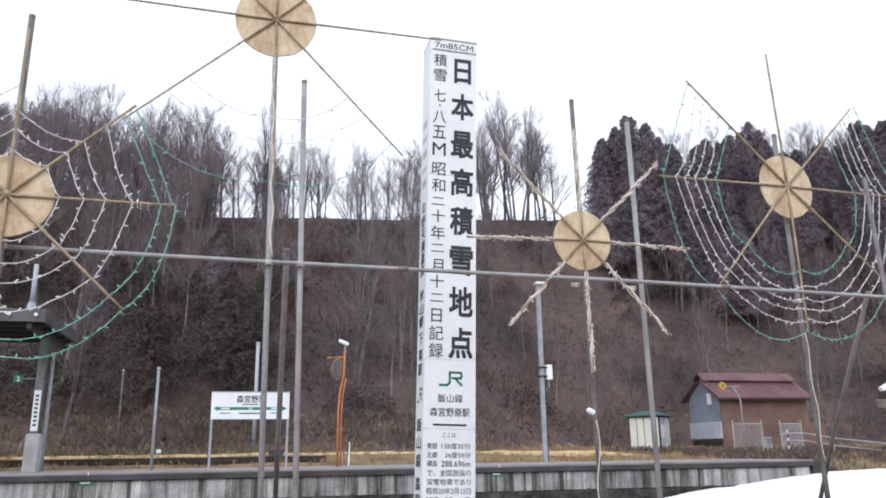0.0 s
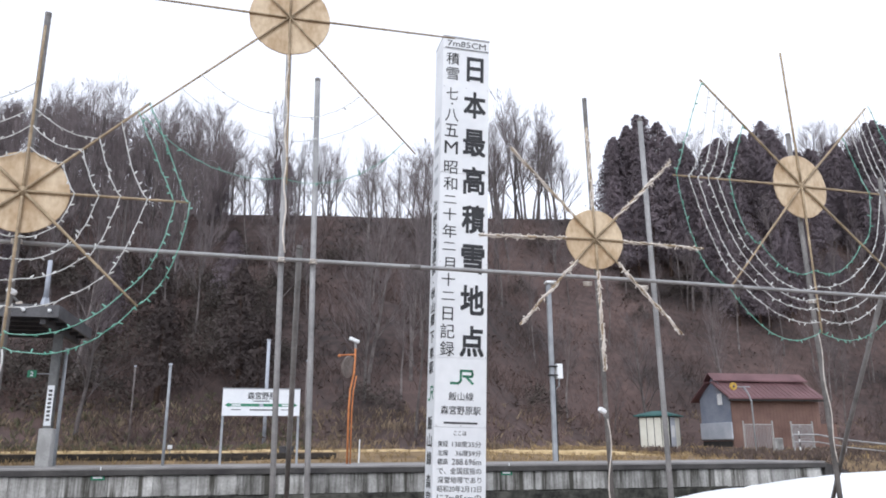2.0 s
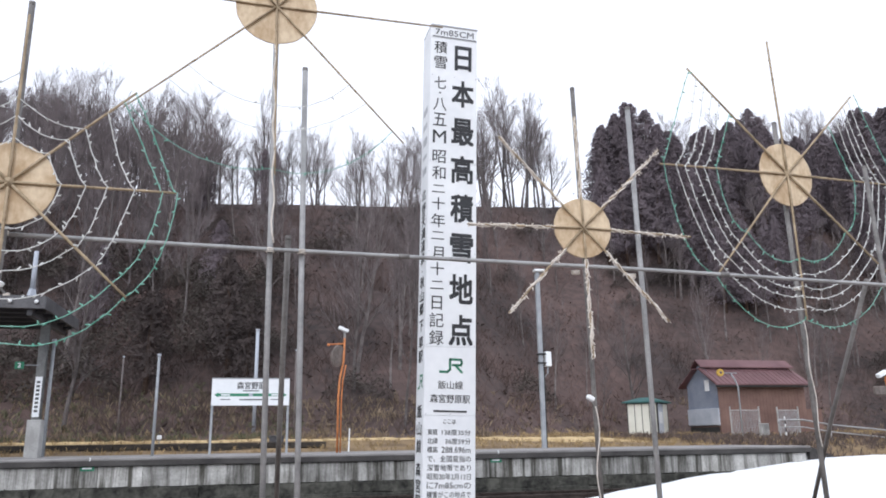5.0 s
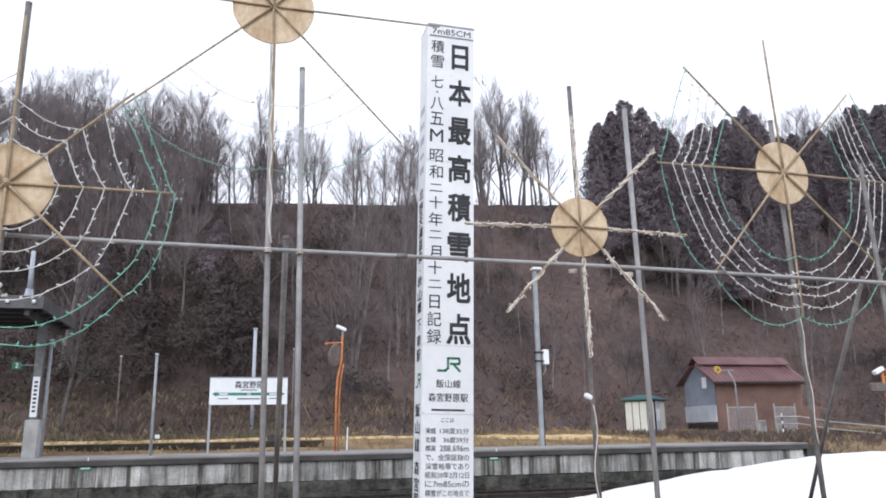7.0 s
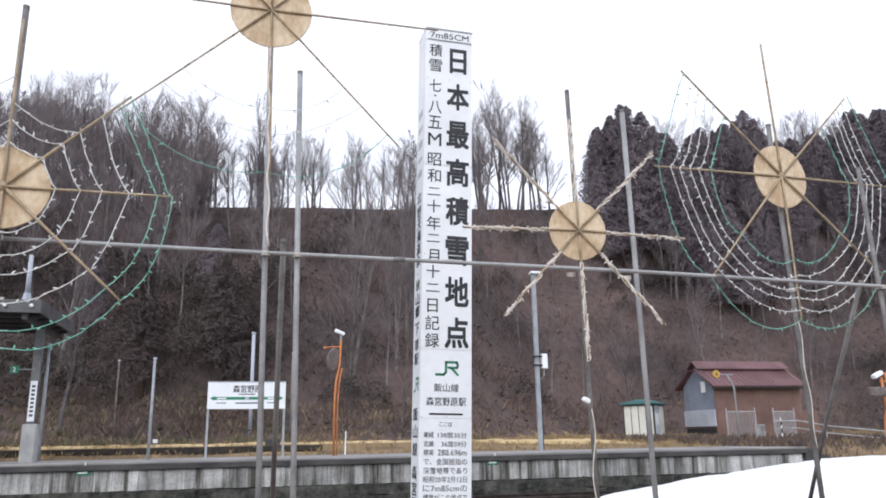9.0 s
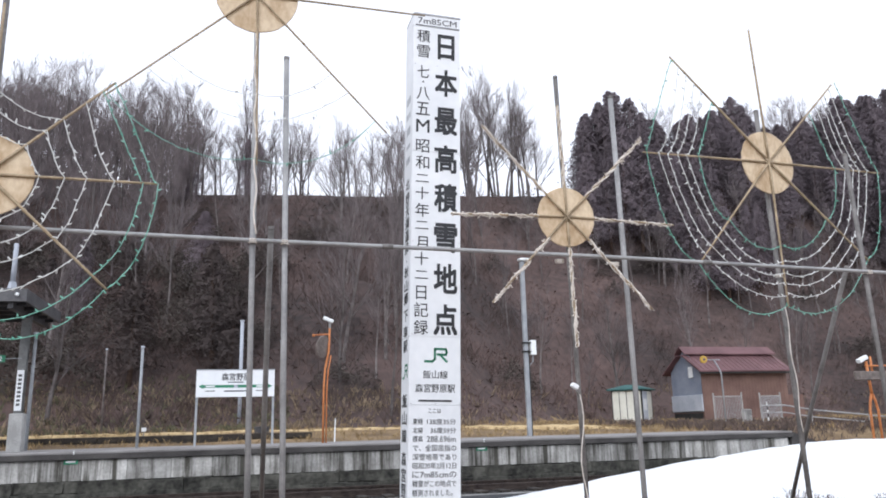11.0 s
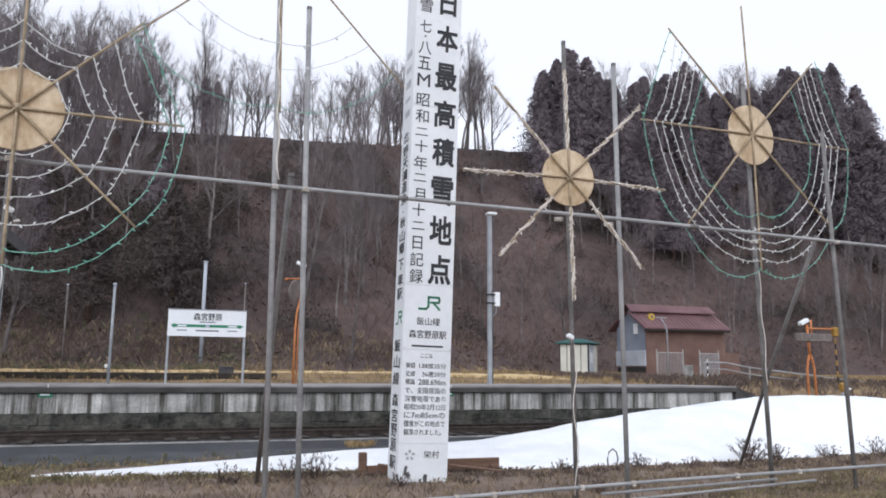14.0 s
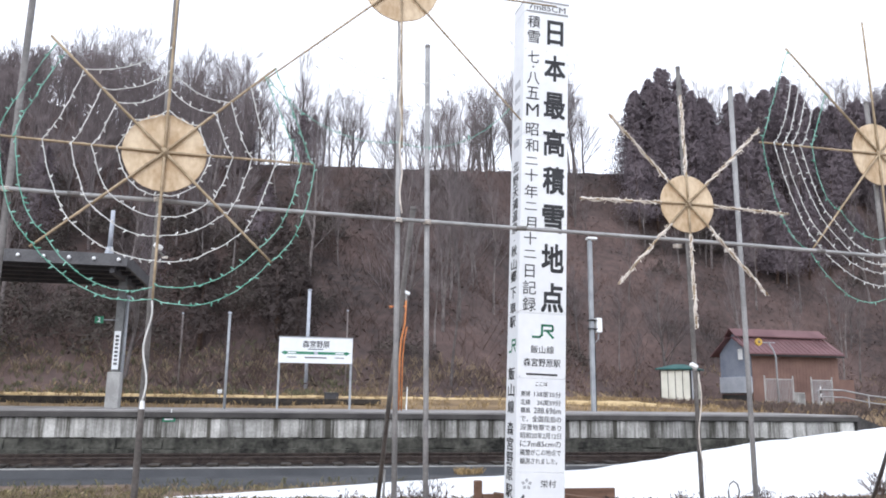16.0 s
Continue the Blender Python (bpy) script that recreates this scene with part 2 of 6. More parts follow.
# ---- mesh helpers ----
class Geo:
    def __init__(self):
        self.v, self.f, self.m, self.slot = [], [], [], 0

    def add(self, verts, faces):
        k = len(self.v)
        self.v.extend(tuple(p) for p in verts)
        self.f.extend(tuple(i + k for i in f) for f in faces)
        self.m.extend([self.slot] * len(faces))
        return self

    def box(self, x0, x1, y0, y1, z0, z1, b=0.0):
        """A box; b chamfers its upright and level edges a little."""
        if b <= 0:
            self.add([(x0, y0, z0), (x1, y0, z0), (x1, y1, z0), (x0, y1, z0), (x0, y0, z1), (x1, y0, z1), (x1, y1, z1), (x0, y1, z1)],
                     [(0, 3, 2, 1), (4, 5, 6, 7), (0, 1, 5, 4), (1, 2, 6, 5), (2, 3, 7, 6), (3, 0, 4, 7)])
            return self
        rings = []
        for z, s in ((z0, b), (z0 + b, 0), (z1 - b, 0), (z1, b)):
            rings.append([(x0 + s + b, y0 + s, z), (x1 - s - b, y0 + s, z), (x1 - s, y0 + s + b, z), (x1 - s, y1 - s - b, z),
                          (x1 - s - b, y1 - s, z), (x0 + s + b, y1 - s, z), (x0 + s, y1 - s - b, z), (x0 + s, y0 + s + b, z)])
        verts = [p for r in rings for p in r]
        faces = [tuple(range(7, -1, -1)), tuple(range(24, 32))]
        for k in range(3):
            for i in range(8):
                j = (i + 1) % 8
                faces.append((k * 8 + i, k * 8 + j, k * 8 + 8 + j, k * 8 + 8 + i))
        return self.add(verts, faces)

    def tube(self, pts, radii, seg=8, caps=True):
        """A round tube along points, with a radius at each."""
        pts = [Vector(p) for p in pts]
        if not isinstance(radii, (list, tuple)):
            radii = [radii] * len(pts)
        verts, faces = [], []
        n = len(pts)
        for i, p in enumerate(pts):
            d = pts[min(i + 1, n - 1)] - pts[max(i - 1, 0)]
            d = d.normalized() if d.length > 1e-9 else Vector((0, 0, 1))
            u = d.cross(Vector((0, 0, 1)) if abs(d.z) < 0.9 else Vector((1, 0, 0))).normalized()
            w = d.cross(u)
            for k in range(seg):
                a = 2 * math.pi * k / seg
                verts.append(p + (u * math.cos(a) + w * math.sin(a)) * radii[i])
        for i in range(n - 1):
            for k in range(seg):
                j = (k + 1) % seg
                faces.append((i * seg + k, i * seg + j, (i + 1) * seg + j, (i + 1) * seg + k))
        if caps:
            faces.append(tuple(range(seg - 1, -1, -1)))
            faces.append(tuple(range((n - 1) * seg, n * seg)))
        return self.add(verts, faces)

    def disc(self, c, r, y0, y1, seg=48, rough=0.0):
        """A flat round plate facing along y, with a slightly uneven rim."""
        rr = [r * (1 + rough * R.uniform(-1, 1)) for _ in range(seg)]
        vs = []
        for y, s in ((y0, 0.985), (y0 + 0.004, 1.0), (y1 - 0.004, 1.0), (y1, 0.985)):
            vs += [(c[0] + rr[k] * s * math.cos(2 * math.pi * k / seg), y, c[1] + rr[k] * s * math.sin(2 * math.pi * k / seg)) for k in range(seg)]
        fs = [tuple(range(seg)), tuple(range(4 * seg - 1, 3 * seg - 1, -1))]
        for q in range(3):
            for k in range(seg):
                j = (k + 1) % seg
                fs.append((q * seg + j, q * seg + k, q * seg + seg + k, q * seg + seg + j))
        return self.add(vs, fs)

    def ball(self, c, r, seg=8, rings=6, sz=1.0):
        vs, fs = [(c[0], c[1], c[2] - r * sz)], []
        for i in range(1, rings):
            a = math.pi * i / rings
            for k in range(seg):
                b = 2 * math.pi * k / seg
                vs.append((c[0] + r * math.sin(a) * math.cos(b), c[1] + r * math.sin(a) * math.sin(b), c[2] - r * sz * math.cos(a)))
        vs.append((c[0], c[1], c[2] + r * sz))
        for k in range(seg):
            j = (k + 1) % seg
            fs.append((0, 1 + j, 1 + k))
            for i in range(rings - 2):
                fs.append((1 + i * seg + k, 1 + i * seg + j, 1 + (i + 1) * seg + j, 1 + (i + 1) * seg + k))
            fs.append((len(vs) - 1, 1 + (rings - 2) * seg + k, 1 + (rings - 2) * seg + j))
        return self.add(vs, fs)

    def mesh(self, name, mats, smooth=False):
        me = bpy.data.meshes.new(name)
        me.from_pydata(self.v, [], self.f)
        for m in (mats if isinstance(mats, (list, tuple)) else [mats]):
            me.materials.append(m)
        if any(self.m):
            me.polygons.foreach_set("material_index", self.m)
        if smooth:
            me.polygons.foreach_set("use_smooth", [True] * len(me.polygons))
        me.update()
        return me


def leafy(g, name, mat, lift, jitter, mid=0.0):
    """A mesh of loose leaves whose shading follows the rounded outline of the crown."""
    normals, faces = [], []
    for f in g.f:
        a, b, c = (Vector(g.v[i]) for i in f)
        m = (a + b + c) / 3
        out = Vector((m.x, m.y, m.z - mid if mid else 0.0))
        out = (out.normalized() if out.length > 1e-6 else Vector((0, 0, 1))) + Vector((0, 0, lift)) + Vector((R.uniform(-1, 1), R.uniform(-1, 1), R.uniform(-1, 1))) * jitter
        out.normalize()
        faces.append(f if (b - a).cross(c - a).dot(out) >= 0 else f[::-1])
        normals.extend([out] * 3)
    g.f = faces
    me = g.mesh(name, mat, True)
    me.normals_split_custom_set_from_vertices(normals)
    return me


def solo(name, geo, mat, label="", category="", group="", kind="", smooth=False):
    return tagged(new(name, geo.mesh(name, mat, smooth)), label, category, group, kind)


def thing(name, at, label, category, group="", turn=(0, 0, 0)):
    ob = new(name)
    ob.empty_display_size = 0.2
    ob.matrix_world = pose(*at, *turn)
    return tagged(ob, label, category, group)


def part(name, geo, mat, parent, label="", smooth=False, kind=""):
    ob = new(name, geo if isinstance(geo, bpy.types.Mesh) else geo.mesh(name, mat, smooth))
    ob.parent = parent
    return tagged(ob, label, kind=kind)


def smooth01(t):
    t = min(1.0, max(0.0, t))
    return t * t * (3 - 2 * t)


def lerp_at(x, pairs):
    """Piecewise straight line through (x, value) pairs."""
    if x <= pairs[0][0]:
        return pairs[0][1]
    for (a, p), (b, q) in zip(pairs, pairs[1:]):
        if x <= b:
            return p + (q - p) * (x - a) / (b - a)
    return pairs[-1][1]


def nz(x, y, s, k=0.0):
    return noise.noise(Vector((x * s, y * s, k)))


# ---- the lie of the land ----
def foot(x):
    return 28 + 14 * smooth01((x - 6) / 16) + 0.10 * max(0, x - 24)


def ridge(x):
    return foot(x) + 22 + 6 * smooth01((x - 4) / 30) + 8 * smooth01((-x - 4) / 30)


def ridge_z(x):
    yr = ridge(x)
    u = x / (yr + 0.4)
    rise = 0.298 + 0.0535 * u + 0.085 * smooth01((-0.07 - u) / 0.30) + 0.045 * smooth01((u - 0.47) / 0.2)
    return 1.6 + (yr + 0.4) * rise


def land(x, y):
    if y < 15.45:
        return 0.03 * nz(x, y, 0.7) if y < 12.8 else 0.07 * smooth01((y - 12.8) / 1.0)
    if y < 18.2:
        return 0.19
    if y < 21.9:
        return 0.19 + 0.95 * smooth01((y - 18.2) / 3.7)
    yf, yr = foot(x), ridge(x)
    if y < yf:
        t = (y - 21.9) / (yf - 21.9)
        return 1.14 + 0.51 * t + 0.06 * nz(x, y, 0.5) * min(1, t * 4)
    if y < yr:
        t = (y - yf) / (yr - yf)
        zr = ridge_z(x)
        bumps = (0.9 * nz(x, y, 0.13, 3) + 0.35 * nz(x, y, 0.4, 5)) * smooth01(t * 5) * smooth01((1 - t) * 4)
        step = (6 * t + 0.25 * nz(x, y, 0.06, 9)) % 1.0
        bench = 0.55 * (smooth01((step - 0.72) / 0.28) - step) * smooth01((x - 1) / 8) * smooth01(t * 5) * smooth01((1 - t) * 5)
        return 1.65 + (zr - 1.65) * (0.85 * t + 0.15 * t * t) + bumps + bench
    return ridge_z(x) - 0.03 * min(y - yr, 60)


def build_ground():
    xs = [-420, -260, -160, -110] + [-80 + 2.0 * i for i in range(20)] + [-40 + 0.8 * i for i in range(150)] + [80 + 2.5 * i for i in range(17)] + [130, 170, 260, 420]
    ys = [-300, -180, -100, -60, -36, -22, -14, -9] + [-6 + 0.5 * i for i in range(38)] + [13.0, 13.3, 14, 14.8, 15.4, 15.46, 16, 17, 18.0, 18.19, 18.3] + \
         [19 + 0.7 * i for i in range(5)] + [22 + 0.7 * i for i in range(80)] + [79, 84, 92, 105, 125, 160, 220, 320, 500]
    g = Geo()
    g.v = [(x, y, land(x, y)) for y in ys for x in xs]
    w = len(xs)
    for j in range(len(ys) - 1):
        for i in range(w - 1):
            g.f.append((j * w + i, j * w + i + 1, (j + 1) * w + i + 1, (j + 1) * w + i))
            x, y = (xs[i] + xs[i + 1]) / 2, (ys[j] + ys[j + 1]) / 2
            edge = 13.3 + 0.9 * smooth01((-x - 1) / 6)
            g.m.append(1 if edge < y < 15.45 else 0 if y < 15.45 else 2 if y < 18.3 else 3 if y < foot(x) - 0.3 else 4)
    solo("ground", g, [M_YARD, M_ASPHALT, M_BALLAST, M_DRY, M_LITTER], "brown yard, track bed, dry grass and leaf-littered hillside", "ground", kind="structure", smooth=True)


build_ground()


# ---- snow bank ----
SNOW_TOP = [(-2.6, 0.0), (-1.2, 0.03), (0.6, 0.07), (3.0, 0.13), (5.2, 0.22), (7.3, 0.48), (9.1, 0.73), (12, 1.0), (14, 1.05), (16.3, 0.93), (20, 0.85), (30, 0.7), (40, 0.4), (44, 0.0)]
SNOW_FRONT = [(-2.6, 12.6), (-1, 12.3), (1.1, 12.2), (3.5, 11.8), (5.8, 11.3), (9.5, 11.5), (13.3, 11.8), (20, 11.6), (44, 11.0)]
SNOW_BACK = [(-2.6, 12.7), (-1, 13.2), (0.6, 13.7), (3, 14.3), (5.2, 14.8), (8, 15.2), (44, 15.4)]


def snow_bank():
    g = Geo()
    nx, ny = 190, 34
    for i in range(nx + 1):
        x = -2.6 + 46.6 * (i / nx) ** 1.25
        yf = lerp_at(x, SNOW_FRONT) + 0.16 * nz(x, 0, 1.4) + 0.06 * nz(x, 0, 5)
        yb = lerp_at(x, SNOW_BACK) + 0.12 * nz(x, 9, 1.1)
        top = lerp_at(x, SNOW_TOP)
        for j in range(ny + 1):
            t = j / ny
            y = yf + (yb - yf) * t
            a, b = smooth01(t / 0.72) if top > 0.3 else smooth01(t / 0.3), smooth01((1 - t) / 0.26)
            z = (top * (0.55 * math.sin(min(1, t / 0.72) * math.pi / 2) + 0.45 * a)) * b
            z += (0.05 * nz(x, y, 0.9, 2) + 0.02 * nz(x, y, 3.2, 4)) * min(1, z * 4)
            z += 0.05 * smooth01(t * 14) * smooth01((1 - t) * 14)
            g.v.append((x, y, z - 0.03 + 0.5 * land(x, y)))
    for i in range(nx):
        for j in range(ny):
            a = i * (ny + 1) + j
            g.f.append((a, a + ny + 1, a + ny + 2, a + 1))
            g.m.append(0)
    solo("snow_bank", g, M_SNOW, "long bank of old white snow lying beside the track", "snow", kind="stuff", smooth=True)


snow_bank()


# ---- track ----
def track():
    for y in (16.30, 17.37):
        g = Geo()
        prof = [(-0.062, 0.115), (0.062, 0.115), (0.062, 0.128), (0.012, 0.14), (0.012, 0.222), (0.034, 0.228), (0.034, 0.26), (-0.034, 0.26), (-0.034, 0.228), (-0.012, 0.222), (-0.012, 0.14), (-0.062, 0.128)]
        n = len(prof)
        g.add([(x, y + p[0], p[1] + 0.09) for x in (-70, 70) for p in prof], [tuple(range(n - 1, -1, -1)), tuple(range(n, 2 * n))] + [(i, (i + 1) % n, n + (i + 1) % n, n + i) for i in range(n)])
        solo("rail", g, M_RAIL, "rusty steel rail on dark sleepers", "rail", "rails of the track")
    g = Geo().box(0, 0.21, 15.85, 17.85, 0.085, 0.135, 0.012)
    me = g.mesh("sleeper", M_SLEEPER)
    for i in range(110):
        ob = tagged(new("sleeper", me), "dark tarred timber sleeper in the ballast", "sleeper", "sleepers of the track")
        ob.matrix_world = pose(-36 + 0.65 * i + R.uniform(-0.02, 0.02), R.uniform(-0.03, 0.03), 0.11, 0, 0, R.uniform(-0.7, 0.7))
    g = Geo().box(-70, 70, 15.50, 15.62, 0.05, 0.212, 0.012)
    solo("kerb", g, M_KERB, "pale concrete kerb along the track bed", "kerb", kind="structure")
    g = Geo()
    for _ in range(5200):
        x, y, s = R.uniform(-14, 24), R.uniform(15.65, 18.0), R.uniform(0.02, 0.045)
        z = 0.19 + s * 0.3
        p = [(x + s * R.uniform(0.6, 1), y, z), (x, y + s * R.uniform(0.6, 1), z), (x - s * R.uniform(0.6, 1), y, z), (x, y - s * R.uniform(0.6, 1), z), (x + R.uniform(-s, s) * 0.3, y, z + s * R.uniform(0.5, 0.9))]
        g.add(p, [(0, 1, 4), (1, 2, 4), (2, 3, 4), (3, 0, 4)])
    solo("ballast_stones", g, M_BALLAST, "dark crushed ballast stones in the track bed", "ballast", kind="stuff")


track()

# ---- platform ----
P_TOP, P_FRONT, P_BACK, P_L, P_R = 1.24, 18.10, 21.9, -60.0, 14.65


def platform():
    ob = solo("platform", Geo().box(P_L, P_R, P_FRONT + 0.16, P_BACK, 0.0, P_TOP - 0.055), M_KERB, "station platform of weathered concrete panels on dark stone", "platform", kind="structure")
    g = Geo().box(P_L, P_R + 0.02, P_FRONT + 0.02, P_BACK + 0.02, P_TOP - 0.05, P_TOP, 0.008)
    part("platform_top", g, M_PLATTOP, ob, "grey worn platform surface")
    x = -14.0
    # beam below the top slab, one dark colour along its whole length
    part("edge_beam", Geo().box(P_L, P_R + 0.01, P_FRONT, P_FRONT + 0.14, P_TOP - 0.17, P_TOP - 0.052, 0.01), M_LIP, ob, "dark edge beam")
    part("ramp", Geo().add([(P_R, 18.15, 0.05), (P_R + 3.2, 18.15, 0.05), (P_R, 18.15, P_TOP - 0.01), (P_R, 21.8, 0.05), (P_R + 3.2, 21.8, 0.05), (P_R, 21.8, P_TOP - 0.01)],
                           [(0, 1, 2), (3, 5, 4), (1, 4, 5, 2), (0, 2, 5, 3), (0, 3, 4, 1)]), M_LIP, ob, "dark sloping end of the platform")
    shapes = [Geo().box(0, w, 0, 0.05, 0.635, 1.062, 0.006).mesh("concrete_panel", M_PANEL) for w in (0.895, 0.745, 1.045)]
    x, k = -24.0, 0
    while x < P_R - 0.8:
        k = R.randrange(3)
        w = (0.9, 0.75, 1.05)[k]
        if x + w > P_R:
            break
        o = part("concrete_panel", shapes[k], None, ob)
        o.matrix_world = pose(x, P_FRONT + 0.075 + R.uniform(-0.006, 0.006), R.uniform(-0.004, 0.004))
        x += w
    part("plain_wall", Geo().box(P_L, -24.0, P_FRONT + 0.09, P_FRONT + 0.15, 0.635, 1.06), M_PANEL, ob)
    shapes = []
    for w in (0.34, 0.48, 0.62, 0.80):
        g = Geo().box(-0.02, w + 0.015, 0, 0.16, -0.02, 0.238, 0.02)
        g.v = [(a + R.uniform(-0.04, 0.04), b + R.uniform(-0.03, 0.02), c + R.uniform(-0.03, 0.03)) for a, b, c in g.v]
        shapes.append((w, g.mesh("base_stone", M_STONE)))
    for row, z in enumerate((0.165, 0.40)):
        x = -22.0
        while x < 14:
            w, me = R.choice(shapes)
            o = part("base_stone", me, None, ob)
            o.matrix_world = pose(x, P_FRONT + 0.03 - (0.04 if row == 0 else 0) + R.uniform(-0.025, 0.02), z + R.uniform(-0.012, 0.008))
            x += w
    return ob


platform()


# ---- lettering ----
FONT = bpy.data.curves.new("lettering", "FONT")
FONT_OB = new("lettering", FONT)


def glyph_mesh(body, bold=0.0):
    """The outline of a line of text as flat geometry, fitted to 1 x 1."""
    FONT.body, FONT.offset, FONT.resolution_u = body, bold, 3
    dg = bpy.context.evaluated_depsgraph_get()
    dg.update()
    me = bpy.data.meshes.new_from_object(FONT_OB.evaluated_get(dg))
    vs = [v.co.copy() for v in me.vertices]
    fs = [tuple(p.vertices) for p in me.polygons]
    bpy.data.meshes.remove(me)
    xs, ys = [v.x for v in vs], [v.y for v in vs]
    x0, x1, y0, y1 = min(xs), max(xs), min(ys), max(ys)
    return [((v.x - x0) / (x1 - x0) - 0.5, (v.y - y0) / max(1e-6, y1 - y0) - 0.5) for v in vs], fs, (x1 - x0), (y1 - y0)


def letters(g, body, cx, cz, w, h, side="front", off=0.0, bold=0.0):
    """Adds text of that width and height about (cx, cz) on a front face (y = off) or a left face (x = off)."""
    vs, fs, ew, eh = glyph_mesh(body, 0.0)
    k = bold * 0.75
    w, h = w * ew / (ew + 2 * k), h * eh / (eh + 2 * k)
    shifts = [(0, 0)] if k == 0 else [(p * k * w / ew, q * k * h / eh) for p, q in ((-1, -1), (1, -1), (-1, 1), (1, 1), (0, -1), (0, 1), (-1, 0), (1, 0))]
    for i, (p, q) in enumerate(shifts):
        o = off - 0.0002 * i
        if side == "front":
            g.add([(cx + p + a * w, o, cz + q + b * h) for a, b in vs], fs)
        else:
            g.add([(o, cx - p - a * w, cz + q + b * h) for a, b in vs], fs)


def glyph_size(ch, cell):
    """The natural width and height of one sign in a square cell."""
    if ch in "一二三":
        return cell * 0.86, cell * 0.52
    if ch == "十":
        return cell * 0.88, cell * 0.86
    if ch in "・、。":
        return cell * 0.14, cell * 0.14
    if ch in "日":
        return cell * 0.68, cell * 0.88
    if ch in "月七":
        return cell * 0.82, cell * 0.9
    return cell * 0.92, cell * 0.92


def rail_mark(g, cx, cz, w, h, side="front", off=0.0):
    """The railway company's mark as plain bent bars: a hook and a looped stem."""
    t = 0.16 * h
    def bar(pts):
        for (x0, z0), (x1, z1) in zip(pts, pts[1:]):
            d = Vector((x1 - x0, 0, z1 - z0)).normalized()
            nrm = Vector((-d.z, 0, d.x)) * t / 2
            e = d * t * 0.35
            q = [(x0 - e.x + nrm.x, z0 - e.z + nrm.z), (x1 + e.x + nrm.x, z1 + e.z + nrm.z), (x1 + e.x - nrm.x, z1 + e.z - nrm.z), (x0 - e.x - nrm.x, z0 - e.z - nrm.z)]
            g.add([(cx + a, off, cz + b) if side == "front" else (off, cx - a, cz + b) for a, b in q], [(3, 2, 1, 0)])
    H, W = h / 2 - t / 2, w / 2
    bar([(-W + t, -H), (-0.12 * w, -H), (-0.02 * w, -H * 0.6), (-0.02 * w, H)])
    bar([(-0.02 * w, H), (W - t, H), (W - t * 0.6, H * 0.5), (W - t, 0.05 * h), (0.08 * w, 0.05 * h)])
    bar([(0.2 * w, 0.02 * h), (W - t * 0.6, -H)])


